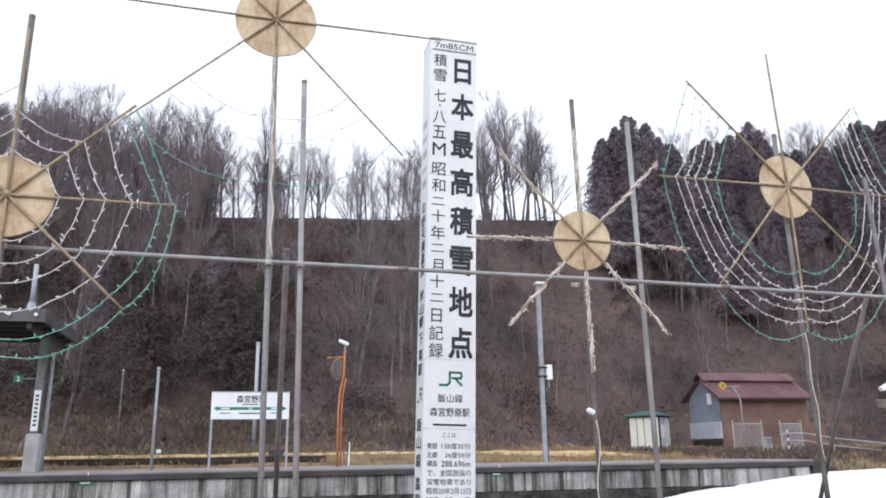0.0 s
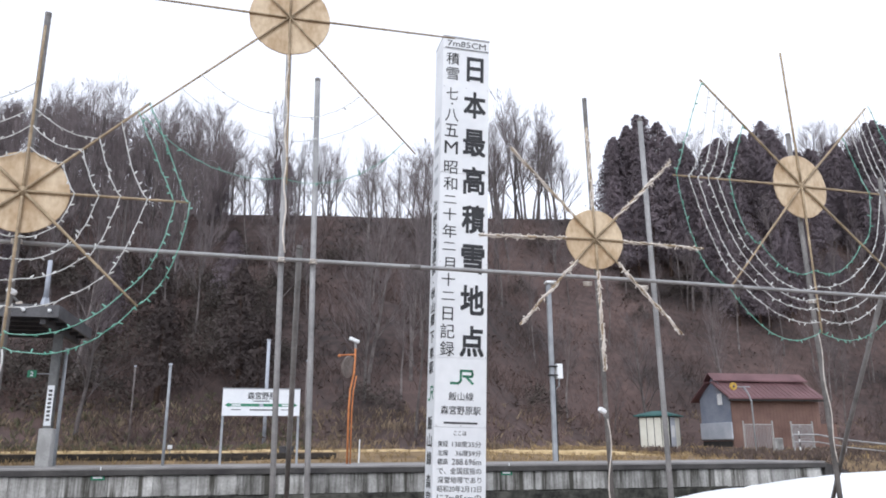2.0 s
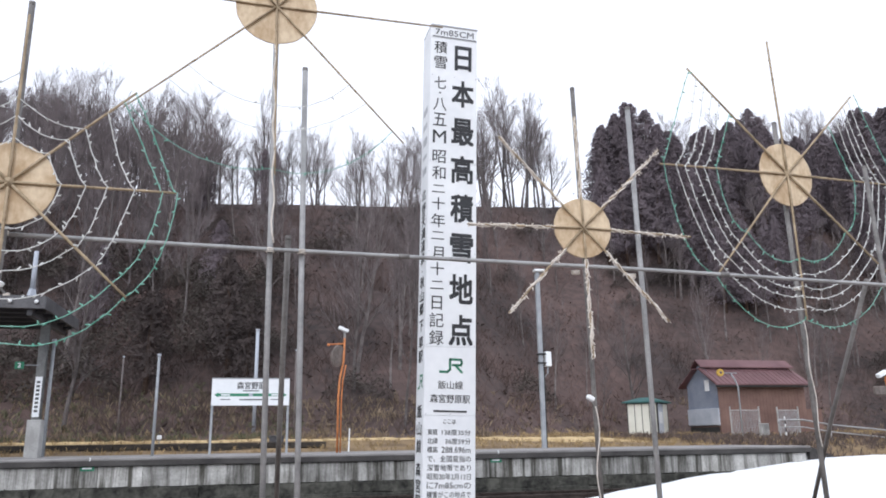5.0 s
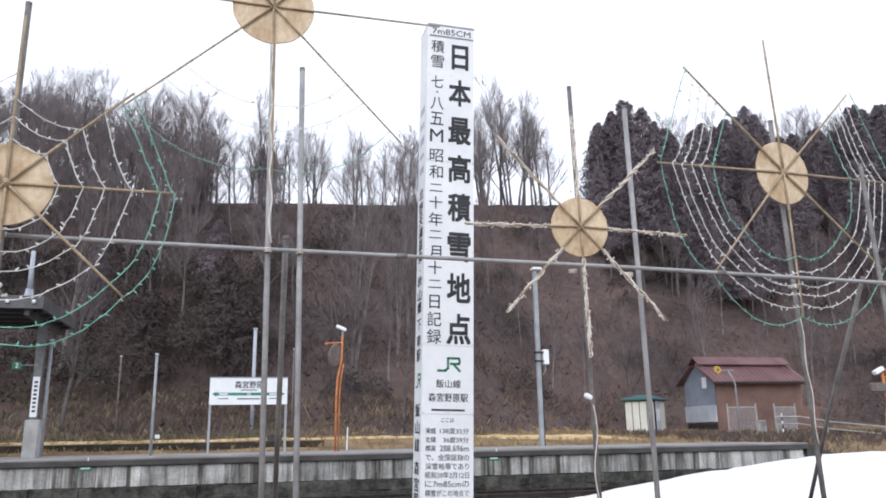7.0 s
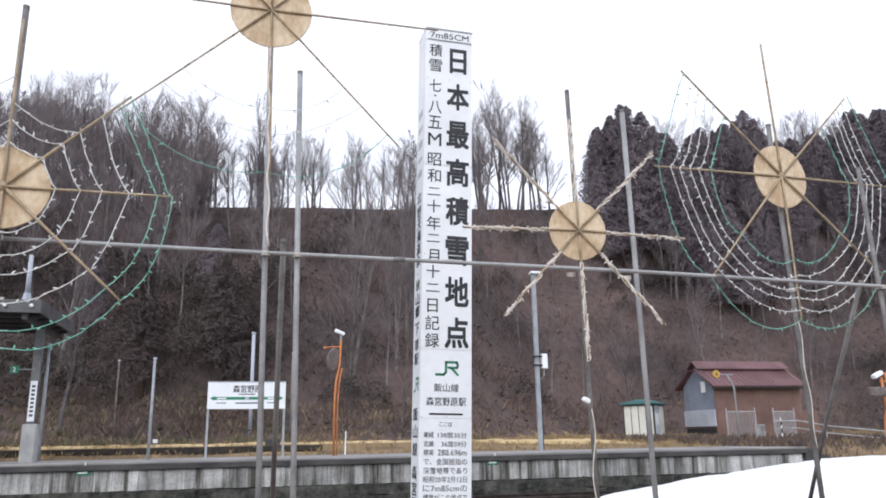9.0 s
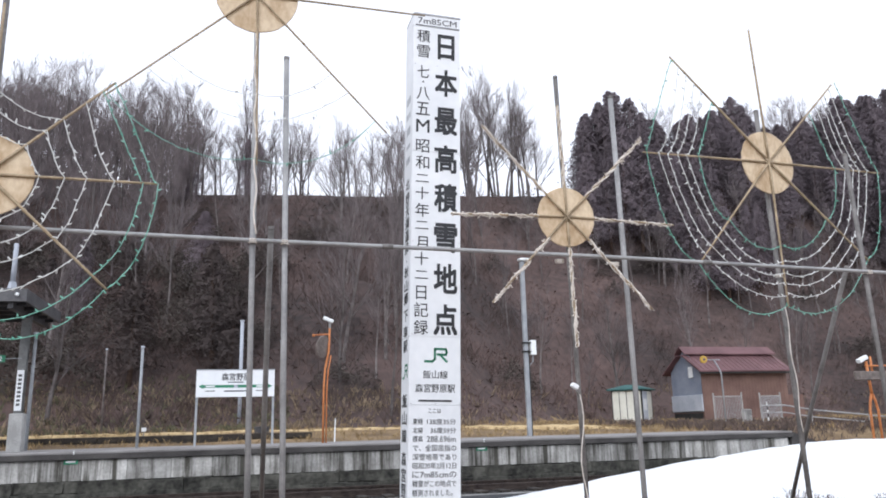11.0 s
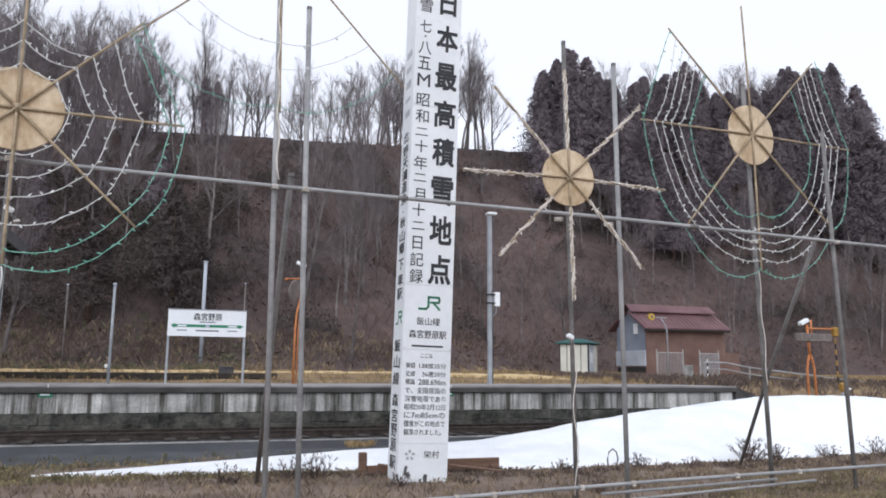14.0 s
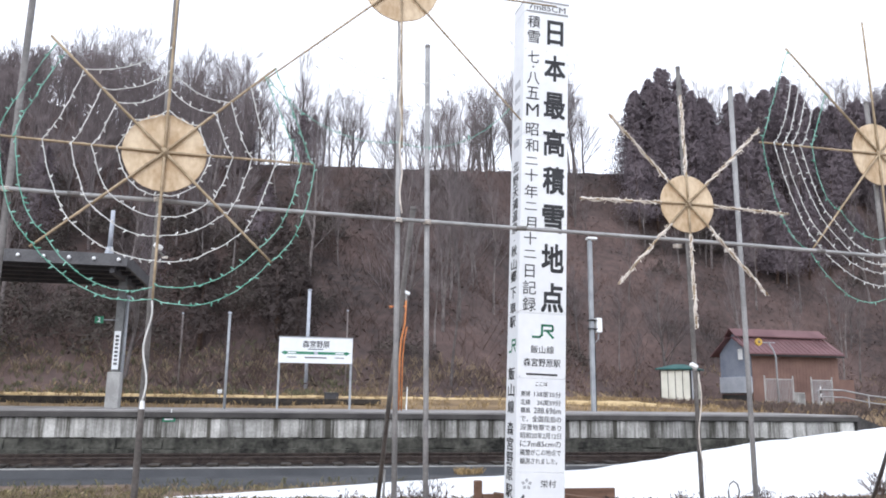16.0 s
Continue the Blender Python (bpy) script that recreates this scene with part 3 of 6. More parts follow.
# ---- the tall snow-depth monument ----
def monument():
    W, D, HT = 0.735, 0.52, 7.86
    ob = thing("snow_depth_monument", (2.345, 10.42, 0), "tall white square signpost marking a record snow depth", "monument", turn=(0, 1.6, 0))
    part("post_body", Geo().box(0.004, W - 0.004, 0.012, D, -0.15, HT - 0.02, 0.006), M_WHITE, ob)
    # face sheets with narrow joints between them
    for z0, z1 in ((0.02, 0.55), (0.556, 1.875), (1.881, 2.83), (2.836, 5.60), (5.606, 7.66), (7.666, HT)):
        part("front_sheet", Geo().box(0.0, W, 0.0, 0.0115, z0, z1, 0.0025), M_WHITE, ob, "white enamelled face sheet")
        part("side_sheet", Geo().box(-0.010, 0.0035, 0.014, D - 0.002, z0, z1, 0.002), M_WHITE, ob, "white enamelled side sheet")
    part("top_cap", Geo().box(-0.012, W + 0.01, -0.01, D + 0.01, HT, HT + 0.03, 0.006), M_EDGE, ob, "thin grey cap")
    F = -0.003
    g = Geo()
    for ch, z in zip("日本最高積雪地点", (7.35, 6.745, 6.12, 5.51, 4.90, 4.29, 3.68, 3.08)):
        w, h = glyph_size(ch, 0.43)
        g = Geo()
        letters(g, ch, 0.51, z, min(w * 0.93, 0.355), h * 1.12, off=F, bold=0.036)
        part("large_character", g, M_BLACK, ob, "bold black character")
    g = Geo()
    for ch, z in zip("積雪七・八五M昭和二十年二月十二日記録", (7.50, 7.24, 6.90, 6.73, 6.54, 6.29, 6.01, 5.69, 5.43, 5.18, 4.95, 4.69, 4.46, 4.19, 3.96, 3.72, 3.46, 3.21, 2.96)):
        w, h = glyph_size(ch, 0.225)
        g = Geo()
        letters(g, ch, 0.15, z, w, h, off=F, bold=0.004)
        part("slim_character", g, M_BLACK, ob, "slim black character")
    g = Geo()
    letters(g, "7m85CM", 0.37, 7.765, 0.62, 0.10, off=F, bold=0.006)
    part("top_lettering", g, M_GREYINK, ob, "grey depth figure at the top")
    part("top_rule", Geo().box(0.02, W - 0.01, -0.0045, -0.0005, 7.676, 7.69), M_GREYINK, ob)
    g = Geo()
    rail_mark(g, 0.365, 2.57, 0.37, 0.21, off=F)
    part("railway_mark", g, M_GREEN, ob, "green railway mark")
    g = Geo()
    letters(g, "飯山線", 0.365, 2.30, 0.36, 0.115, off=F, bold=0.004)
    part("line_lettering", g, M_BLACK, ob, "black line name")
    g = Geo()
    letters(g, "森宮野原駅", 0.365, 2.11, 0.575, 0.12, off=F, bold=0.008)
    part("station_lettering", g, M_BLACK, ob, "black station name")
    part("rule", Geo().box(0.125, 0.605, -0.0045, -0.0005, 1.925, 1.950), M_BLACK, ob, "black rule")
    rows = [("ここは", 0.36, 1.80, 0.18, 0.06), ("東経", 0.12, 1.655, 0.145, 0.08), ("138度35分", 0.4575, 1.655, 0.415, 0.08), ("北緯", 0.12, 1.535, 0.145, 0.08),
            ("36度59分", 0.4825, 1.535, 0.365, 0.08), ("標高", 0.12, 1.42, 0.145, 0.08), ("288.696m", 0.4575, 1.42, 0.415, 0.08), ("で、全国屈指の", 0.36, 1.30, 0.62, 0.085),
            ("深雪地帯であり", 0.36, 1.18, 0.62, 0.085), ("昭和20年2月12日", 0.36, 1.065, 0.62, 0.085), ("に7m85cmの", 0.36, 0.95, 0.62, 0.085),
            ("積雪がこの地点で", 0.36, 0.83, 0.62, 0.085), ("観測されました。", 0.335, 0.71, 0.565, 0.085), ("栄村", 0.485, 0.40, 0.235, 0.105)]
    for s, x, z, w, h in rows:
        g = Geo()
        letters(g, s, x, z, w, h, off=F, bold=0.006)
        part("notice_line", g, M_GREYINK, ob, "line of small dark characters")
    g = Geo()
    for k in range(5):
        a = math.pi / 2 + 2 * math.pi * k / 5
        p = [(0.16 + r * math.cos(a + d), F, 0.39 + r * math.sin(a + d)) for r, d in ((0.02, 0), (0.06, 0.45), (0.085, 0), (0.06, -0.45))]
        g.add(p, [(0, 1, 2, 3)])
    part("village_emblem", g, material("faded_emblem_grey", (0.34, 0.36, 0.38), (0.46, 0.48, 0.5), 0.6, bump=0), ob, "faded grey flower-like emblem")
    # peeling spots low on the face
    for x, z, s in ((0.10, 0.17, 0.05), (0.15, 0.12, 0.035), (0.40, 0.06, 0.045), (0.33, 0.03, 0.03)):
        pts = [(x + s * R.uniform(0.4, 1) * math.cos(a), F, z + 2.0 * s * R.uniform(0.4, 1) * math.sin(a)) for a in [2 * math.pi * k / 9 for k in range(9)]]
        g = Geo().add(pts, [tuple(range(9))])
        part("peeled_patch", g, M_GREYINK, ob, "dark patches where the sheet has peeled")
    L, c = -0.0125, D * 0.52
    g = Geo()
    for ch, z in zip("北野天満温泉・秋山郷下車駅", (5.14, 4.92, 4.73, 4.54, 4.35, 4.16, 3.96, 3.80, 3.59, 3.40, 3.15, 2.92, 2.71)):
        w, h = glyph_size(ch, 0.185)
        g = Geo()
        letters(g, ch, c, z, w * 1.6, h, "left", L, 0.016)
        part("side_character", g, M_BLACK, ob, "black character on the side")
    for ch, z in zip("飯山線森宮野原駅", (1.94, 1.70, 1.46, 1.15, 0.93, 0.72, 0.51, 0.27)):
        w, h = glyph_size(ch, 0.205)
        g = Geo()
        letters(g, ch, c, z, w * 1.6, h, "left", L, 0.018)
        part("side_character", g, M_BLACK, ob, "black character on the side")
    ink = material("worn_grey_ink", (0.40, 0.42, 0.45), (0.6, 0.62, 0.64), 0.6, bump=0)
    for z, h in ((5.52, 0.10), (5.75, 0.06), (6.0, 0.12), (6.25, 0.09), (6.5, 0.11)):
        part("worn_bar", Geo().box(L - 0.001, L + 0.001, c - 0.13, c + 0.13, z - h / 2, z + h / 2), ink, ob, "worn unreadable side lettering")
    g = Geo()
    rail_mark(g, c, 2.35, 0.36, 0.20, "left", L)
    part("side_mark", g, M_GREEN, ob, "green railway mark on the side")
    for z in (2.84, 5.603, 1.878, 7.0, 4.2):
        for x in (0.02, 0.37, W - 0.02):
            part("rivet", Geo().ball((x, -0.001, z + 0.02), 0.007, 6, 4), M_EDGE, ob)


monument()

# ---- pole row with the light figures ----
FY = 7.97


def bar_z(x):
    return lerp_at(x, [(-8, 3.67), (-4, 3.60), (-2.4, 3.57), (0.15, 3.53), (4.47, 3.485), (8.1, 3.41), (12, 3.33)])


def pole(name, x0, x1, top, r=0.03, mat=None, y0=FY, y1=FY, z0=-0.2, label=""):
    ob = thing(name, (x0, y0, 0), label or "grey galvanised pipe standing upright in the yard", "pole", "upright poles of the display")
    part("pipe", Geo().tube([(0, 0, z0), ((x1 - x0) / 2, (y1 - y0) / 2, top / 2), (x1 - x0, y1 - y0, top)], r, 12), mat or M_PIPE, ob, smooth=True)
    part("end_cap", Geo().tube([(x1 - x0, y1 - y0, top - 0.03), (x1 - x0, y1 - y0, top + 0.006)], r * 1.04, 12), M_PIPE_D, ob)
    return ob


def clamp(ob, x, z):
    """Cable tie wound round a pipe where the level bar crosses."""
    g = Geo()
    bx, by, _ = ob.matrix_world.translation
    for k in (-0.018, 0.0, 0.018):
        g.tube([(x - bx + 0.045 * math.cos(a), (FY - 0.03 if abs(by - FY) < 0.1 else by) - by + 0.075 * math.sin(a), z + k + 0.01 * math.sin(a)) for a in [2 * math.pi * i / 14 for i in range(15)]], 0.006, 5, False)
    part("binding", g, M_ROPE, ob, "pale rope binding", smooth=True)


poles = [
    (pole("pole", -3.86, -3.82, 6.0, 0.034, M_PIPE_D), -3.84),
    (pole("pole", -2.37, -2.345, 6.04, 0.032, M_PIPE_D, y0=7.87, y1=7.80), -2.37),
    (pole("pole", 0.215, 0.14, 7.35, 0.030), 0.18),
    (pole("pole", 0.555, 0.49, 5.68, 0.030), 0.512),
    (pole("pole", 3.98, 3.76, 5.77, 0.027, M_PIPE_D, y0=8.25, y1=7.97), 3.80),
    (pole("pole", 4.72, 4.495, 5.575, 0.031, y0=8.28, y1=7.97), 4.55),
    (pole("pole", 7.10, 7.01, 5.80, 0.032, M_PIPE_D, y0=8.42, y1=8.46), 7.05),
    (pole("pole", 8.10, 7.95, 5.05, 0.029, M_PIPE_D), 8.0),
]
for ob_, x_ in poles:
    clamp(ob_, x_, bar_z(x_))
pole("leaning_brace", 0.45, 0.37, 3.72, 0.032, M_PIPE_D, y0=11.0, y1=8.06, label="dark pipe leaning as a brace against the poles")
pole("leaning_brace", 8.72, 7.79, 3.50, 0.030, M_PIPE_D, y0=11.1, y1=8.04, label="grey pipe leaning as a brace behind the poles")

ob_ = thing("level_bar", (0, FY - 0.062, 0), "long galvanised pipe tied level across the poles", "pipe")
xs_ = [-9 + 0.7 * i for i in range(31)]
part("pipe", Geo().tube([(x, 0, bar_z(x)) for x in xs_], 0.0235, 12), M_PIPE, ob_, smooth=True)
for x_ in (-3.2, 1.62, 5.6):
    part("coupling", Geo().tube([(x_ - 0.06, 0, bar_z(x_)), (x_ + 0.06, 0, bar_z(x_))], 0.029, 12), M_PIPE_D, ob_, smooth=True)
ob_ = thing("low_rail", (0, FY - 0.06, 0), "weathered grey pipe tied low along the poles", "pipe")
part("pipe", Geo().tube([(0.7, 0, 0.13), (2.6, 0, 0.19), (5, 0, 0.26), (8.4, 0, 0.33), (13, 0, 0.36)], 0.022, 10), M_PIPE, ob_, smooth=True)
part("second_pipe", Geo().tube([(4.2, 0.12, 0.12), (6.8, 0.1, 0.20)], 0.018, 10), M_PIPE, ob_, smooth=True)
part("second_pipe", Geo().tube([(4.4, 0.02, 0.05), (7.4, 0.05, 0.17)], 0.018, 10), M_PIPE, ob_, smooth=True)
for x_ in (2.3, 2.75, 3.87, 4.57, 6.1, 7.09):
    g_ = Geo()
    for k_ in range(5):
        g_.tube([(x_ + 0.028 * math.cos(a), 0.028 * math.sin(a), lerp_at(x_, [(0.7, 0.13), (2.6, 0.19), (5, 0.26), (8.4, 0.33)]) + 0.010 * (k_ - 2) + 0.008 * math.sin(a + k_)) for a in [2 * math.pi * i / 10 for i in range(11)]], 0.0045, 4, False)
    part("binding", g_, M_ROPE, ob_, "pale rope binding")


def bamboo(g, a, b, r=0.015):
    """A bamboo cane between two points, swelling at its nodes."""
    a, b = Vector(a), Vector(b)
    n = max(3, int((b - a).length / 0.27))
    pts, rad = [], []
    for i in range(n + 1):
        p = a.lerp(b, i / n)
        d = (b - a) * (0.02 / (b - a).length)
        k = 1 - 0.25 * i / n
        for s, q in ((-1, 1.0), (0, 1.28), (1, 1.0)):
            if 0 < i < n or s == 0:
                pts.append(p + d * s)
                rad.append(r * k * (q if 0 < i < n else 1))
    g.tube(pts, rad, 8)


def sag_line(a, b, sag, n):
    pts = []
    for i in range(n + 1):
        t = i / n
        p = Vector(a).lerp(Vector(b), t)
        p.z -= sag * 4 * t * (1 - t)
        p.x += 0.006 * R.uniform(-1, 1)
        p.z += 0.006 * R.uniform(-1, 1)
        pts.append(p)
    return pts


def light_string(g, a, b, sag, r=0.0062, bulbs=0.10, bow=(0, 0)):
    """A cable that hangs between two ties, with small bulbs standing off it."""
    ln = (Vector(a) - Vector(b)).length
    n = max(6, int(ln / 0.09))
    pts = sag_line(a, b, sag, n)
    for i, p in enumerate(pts):
        p.x += bow[0] * 4 * i / n * (1 - i / n)
        p.z += bow[1] * 4 * i / n * (1 - i / n)
    g.tube(pts, r, 5, False)
    k = max(1, int(ln / bulbs))
    for i in range(k):
        t = (i + R.uniform(0.2, 0.8)) / k * n
        p = pts[int(t)].lerp(pts[min(n, int(t) + 1)], t % 1)
        d = Vector((R.uniform(-1, 1), R.uniform(-0.5, 0.5), R.uniform(-1, 1))).normalized() * R.uniform(0.032, 0.052)
        g.tube([p, p + d * 0.45, p + d], [0.007, 0.010, 0.005], 4)


def disc_part(ob, r, y, label):
    part("disc", Geo().disc((0, 0), r, y - 0.009, y + 0.009, 56, 0.008), M_PLY, ob, label)


def spider_web(x, z, r_disc, arms, rings, label, skip=(), sag=0.05, y=FY - 0.05, cane=0.0165, cable=0.0056, yaw=0.0):
    """A plywood hub with bamboo spokes and rings of light strings. arms: end points from the hub, in turn."""
    ob = thing("spider_web_light", (x, y, z), label, "light display", "wheel-shaped light figures", (0, 0, yaw))
    disc_part(ob, r_disc, 0.0, "round weathered plywood hub")
    for i, (ax, az) in enumerate(arms):
        g = Geo()
        k = -0.022 - 0.004 * (i % 4)
        bamboo(g, (-ax * 0.03, k, -az * 0.03), (ax, k, az), cane)
        part("spoke", g, M_BAMBOO, ob, smooth=True)
    for q, (f, green, hide) in enumerate(rings):
        g = Geo()
        for i in range(len(arms)):
            j = (i + 1) % len(arms)
            if i in skip or i in hide:
                continue
            a, b = arms[i], arms[j]
            la, lb = math.hypot(*a), math.hypot(*b)
            ra, rb = f * R.uniform(0.985, 1.015), f * R.uniform(0.985, 1.015)
            pa, pb = (a[0] / la * ra, -0.035, a[1] / la * ra), (b[0] / lb * rb, -0.035, b[1] / lb * rb)
            chord = math.hypot(pa[0] - pb[0], pa[2] - pb[2])
            mx, mz = pa[0] + pb[0], pa[2] + pb[2]
            bow = 0.0 if mz > 0.9 * math.hypot(mx, mz) else (0.06 if green else 0.0) * chord / math.hypot(mx, mz)
            light_string(g, pa, pb, sag * chord * R.uniform(0.8, 1.3) + 0.01, cable, 0.10 if cable > 0.005 else 0.4, (mx * bow, mz * bow))
        if g.v:
            part("light_string", g, M_STRING_G if green else M_STRING, ob, "green cable with small bulbs" if green else "white cable with small bulbs")
    return ob


# arms run: right, up-right, up, up-left, left, down-left, down, down-right
web = spider_web(-2.325, 4.035, 0.415, [(1.54, 0.035), (1.08, 1.09), (0.0, 1.80), (-1.17, 1.10), (-1.59, 0.0), (-1.15, -1.08), (0.0, -1.53), (1.14, -1.085)],
                 [(0.46, 0, ()), (0.69, 0, ()), (0.89, 0, ()), (1.15, 0, (1,)), (1.39, 1, (1, 2)), (1.54, 1, (1, 2))],
                 "wheel of bamboo spokes and light strings round a plywood disc", sag=0.10, y=7.71, yaw=5.5)
copy_thing(web, pose(-5.52, 7.76, 4.06, 0, 4, 0))
spider_web(7.02, 5.0, 0.445, [(2.07, 0.04), (1.36, 1.334), (-0.083, 1.97), (-1.508, 1.33), (-2.05, -0.076), (-1.311, -1.458), (0.024, -2.0), (1.58, -1.30)],
           [(1.18, 1, (1, 2)), (1.38, 0, (1, 2)), (1.54, 0, (1, 2)), (1.67, 0, (1, 2)), (1.83, 0, (1, 2)), (2.0, 1, (1, 2))],
           "wheel of bamboo spokes with close light strings round a plywood disc", sag=0.15, y=8.36, yaw=6)
spider_web(0.145, 6.38, 0.455, [(1.95, -0.02), (1.3, 1.3), (0.0, 1.2), (-1.2, 1.2), (-1.95, 0.05), (-1.53, -1.38), (0.05, -2.02), (1.47, -1.55)],
           [(1.22, 0, (0, 1, 2, 3, 4, 7)), (1.52, 0, (0, 1, 2, 3, 4, 7)), (1.97, 1, (0, 1, 2, 3, 4, 7))],
           "high wheel of thin bamboo spokes round a plywood disc", sag=0.10, cane=0.0125, cable=0.0042)


def star_light(x, z, r_disc, arms):
    ob = thing("star_light", (x, FY - 0.05, z), "star of rope-wrapped bamboo arms round a plywood disc", "light display", "wheel-shaped light figures")
    disc_part(ob, r_disc, 0.0, "round weathered plywood hub")
    for i, (ax, az, wrap) in enumerate(arms):
        g = Geo()
        k = -0.022 - 0.004 * (i % 4)
        bamboo(g, (-ax * 0.05, k, -az * 0.05), (ax, k, az), 0.0145)
        arm = part("arm", g, M_BAMBOO, ob, smooth=True)
        if not wrap:
            continue
        g = Geo()
        ln = math.hypot(ax, az)
        for s in range(4):
            pts = []
            n = 34
            ph, sp = R.uniform(0, 6), R.uniform(0.35, 0.6)
            for q in range(n + 1):
                t = 0.25 + 0.74 * q / n
                a = q * sp + ph
                o = 0.014 + 0.008 * math.sin(q * 0.9 + s)
                pts.append((ax * t - az / ln * o * math.sin(a) + R.uniform(-0.005, 0.005), k + 0.02 * math.cos(a), az * t + ax / ln * o * math.sin(a) - 0.006 + R.uniform(-0.006, 0.006)))
            g.tube(pts, 0.0075, 4, False)
        for _ in range(int(34 * ln)):
            t = R.uniform(0.26, 1.0)
            p = Vector((ax * t, k, az * t))
            d = Vector((R.uniform(-1, 1), R.uniform(-0.6, 0.3), R.uniform(-1.2, 0.8))) * 0.045
            g.tube([p, p + d * 0.5, p + d], [0.006, 0.008, 0.004], 4)
        part("rope_wrap", g, M_ROPE, ob, "pale frayed rope wound on the arm")
    return ob


star_light(3.77, 3.955, 0.36, [(1.41, -0.04, 1), (1.06, 1.05, 1), (-0.04, 1.40, 1), (-1.02, 1.06, 1), (-1.42, -0.03, 1), (-0.96, -1.04, 1), (0.03, -1.54, 1), (1.02, -1.09, 1)])


def flood_lamp(x, z, y=FY - 0.04, tail=1.9):
    ob = thing("flood_lamp", (x, y, z), "small white flood lamp strapped to a pole with its cable", "lamp", "small lamps on the poles")
    part("housing", Geo().box(-0.045, 0.045, -0.03, 0.03, -0.025, 0.028, 0.01), M_LENS, ob, "white lamp housing").matrix_local = pose(-0.04, -0.05, 0.05, 0, 28, 0)
    part("bracket", Geo().tube([(-0.02, -0.05, 0.0), (0.03, 0.0, -0.06)], 0.012, 6), M_KERB, ob)
    pts = [(0.03 + 0.03 * math.sin(i * 0.8), -0.02, -0.04 - tail * i / 14) for i in range(15)]
    part("cable", Geo().tube(pts, 0.0065, 5), M_ROPE, ob, "pale hanging cable", smooth=True)


flood_lamp(3.77, 1.93, tail=1.75)
flood_lamp(-2.28, 3.0, y=7.80, tail=0.02)
ob_ = thing("hanging_cable", (-2.355, 7.80, 2.5), "white power cable hanging down a pole", "cable")
part("cable", Geo().tube([(0.0 + 0.028 * math.sin(i * 0.55 + 0.6), -0.03, -1.0 * i / 16) for i in range(17)], 0.010, 5), M_STRING, ob_, smooth=True)
part("plug", Geo().tube([(0.005, -0.03, -0.99), (0.005, -0.03, -1.07)], [0.02, 0.028], 8), M_LENS, ob_)
ob_ = thing("hanging_cable", (7.0, 8.37, 3.0), "white power cable hanging down a pole", "cable")
part("cable", Geo().tube([(0.0 + 0.016 * math.sin(i * 0.7) + 0.0026 * i, -0.03, -1.6 * i / 18) for i in range(19)], 0.006, 5), M_ROPE, ob_, smooth=True)
ob_ = thing("hanging_cable", (0.14, FY - 0.05, 5.9), "white cable tied along a tall pole", "cable")
part("cable", Geo().tube([(0.015 * math.sin(i * 1.3) + 0.003 * i, -0.03, -2.3 * i / 20) for i in range(21)], 0.010, 5), M_ROPE, ob_, smooth=True)

# ---- things on the ground by the monument ----
ob_ = thing("board_frame", (2.0, 11.45, 0), "low frame of reddish boards lying behind the monument", "boards")
part("board", Geo().box(0.15, 1.1, -0.05, 0.02, 0.0, 0.14, 0.008), M_TIMBER, ob_)
part("board", Geo().box(1.3, 2.35, 0.0, 0.07, 0.02, 0.2, 0.008), M_TIMBER, ob_)
part("stake", Geo().box(0.02, 0.14, -0.06, 0.03, -0.05, 0.34, 0.01), M_TIMBER, ob_)
o_ = part("plank", Geo().box(-0.55, 0.55, -0.06, 0.06, 0, 0.035, 0.006), M_TIMBER, ob_)
o_.matrix_local = pose(0.75, -0.5, 0.1, 0, 7, -20)
o_ = part("plank", Geo().box(-0.4, 0.4, -0.05, 0.05, 0, 0.03, 0.006), M_TIMBER, ob_)
o_.matrix_local = pose(1.75, -0.45, 0.09, 0, 6, -18)
ob_ = thing("marker_stake", (0.55, 11.0, 0), "thin pale stake stuck in the soil", "stake")
part("stake", Geo().tube([(0, 0, -0.1), (0.02, 0, 0.55)], [0.022, 0.016], 8), M_KERB, ob_)
ob_ = thing("wire_hoop", (6.3, 11.2, 0), "bent wire hoop stuck in the soil", "hoop")
part("wire", Geo().tube([(-0.09, 0, -0.05), (-0.10, 0, 0.15), (-0.07, 0, 0.26), (0, 0, 0.31), (0.07, 0, 0.26), (0.10, 0, 0.15), (0.07, 0, 0.04)], 0.014, 8), M_PIPE_D, ob_, smooth=True)


def shrub(x, y, h, n, mat=M_BRUSH):
    ob = thing("shrub", (x, y, land(x, y)), "leafless dark twiggy shrub at the snow's edge", "shrub", "shrubs along the snow")
    g = Geo()
    for _ in range(n):
        a, t = R.uniform(0, 6.28), R.uniform(0.15, 1.7)
        p = Vector((R.uniform(-0.12, 0.12), R.uniform(-0.1, 0.1), -0.03))
        d = Vector((math.cos(a) * t, math.sin(a) * t, 1)).normalized()
        for s in range(3):
            q = p + d * h * R.uniform(0.22, 0.42)
            g.tube([p, q], [0.008 - 0.002 * s, 0.006 - 0.002 * s], 3, False)
            for _ in range(3):
                e = (d + Vector((R.uniform(-1, 1), R.uniform(-1, 1), R.uniform(-0.2, 0.9)))).normalized()
                g.tube([q, q + e * h * 0.2], [0.005, 0.002], 3, False)
            d = (d + Vector((R.uniform(-0.5, 0.5), R.uniform(-0.5, 0.5), 0.1))).normalized()
            p = q
    part("twig_clump", g, mat, ob)


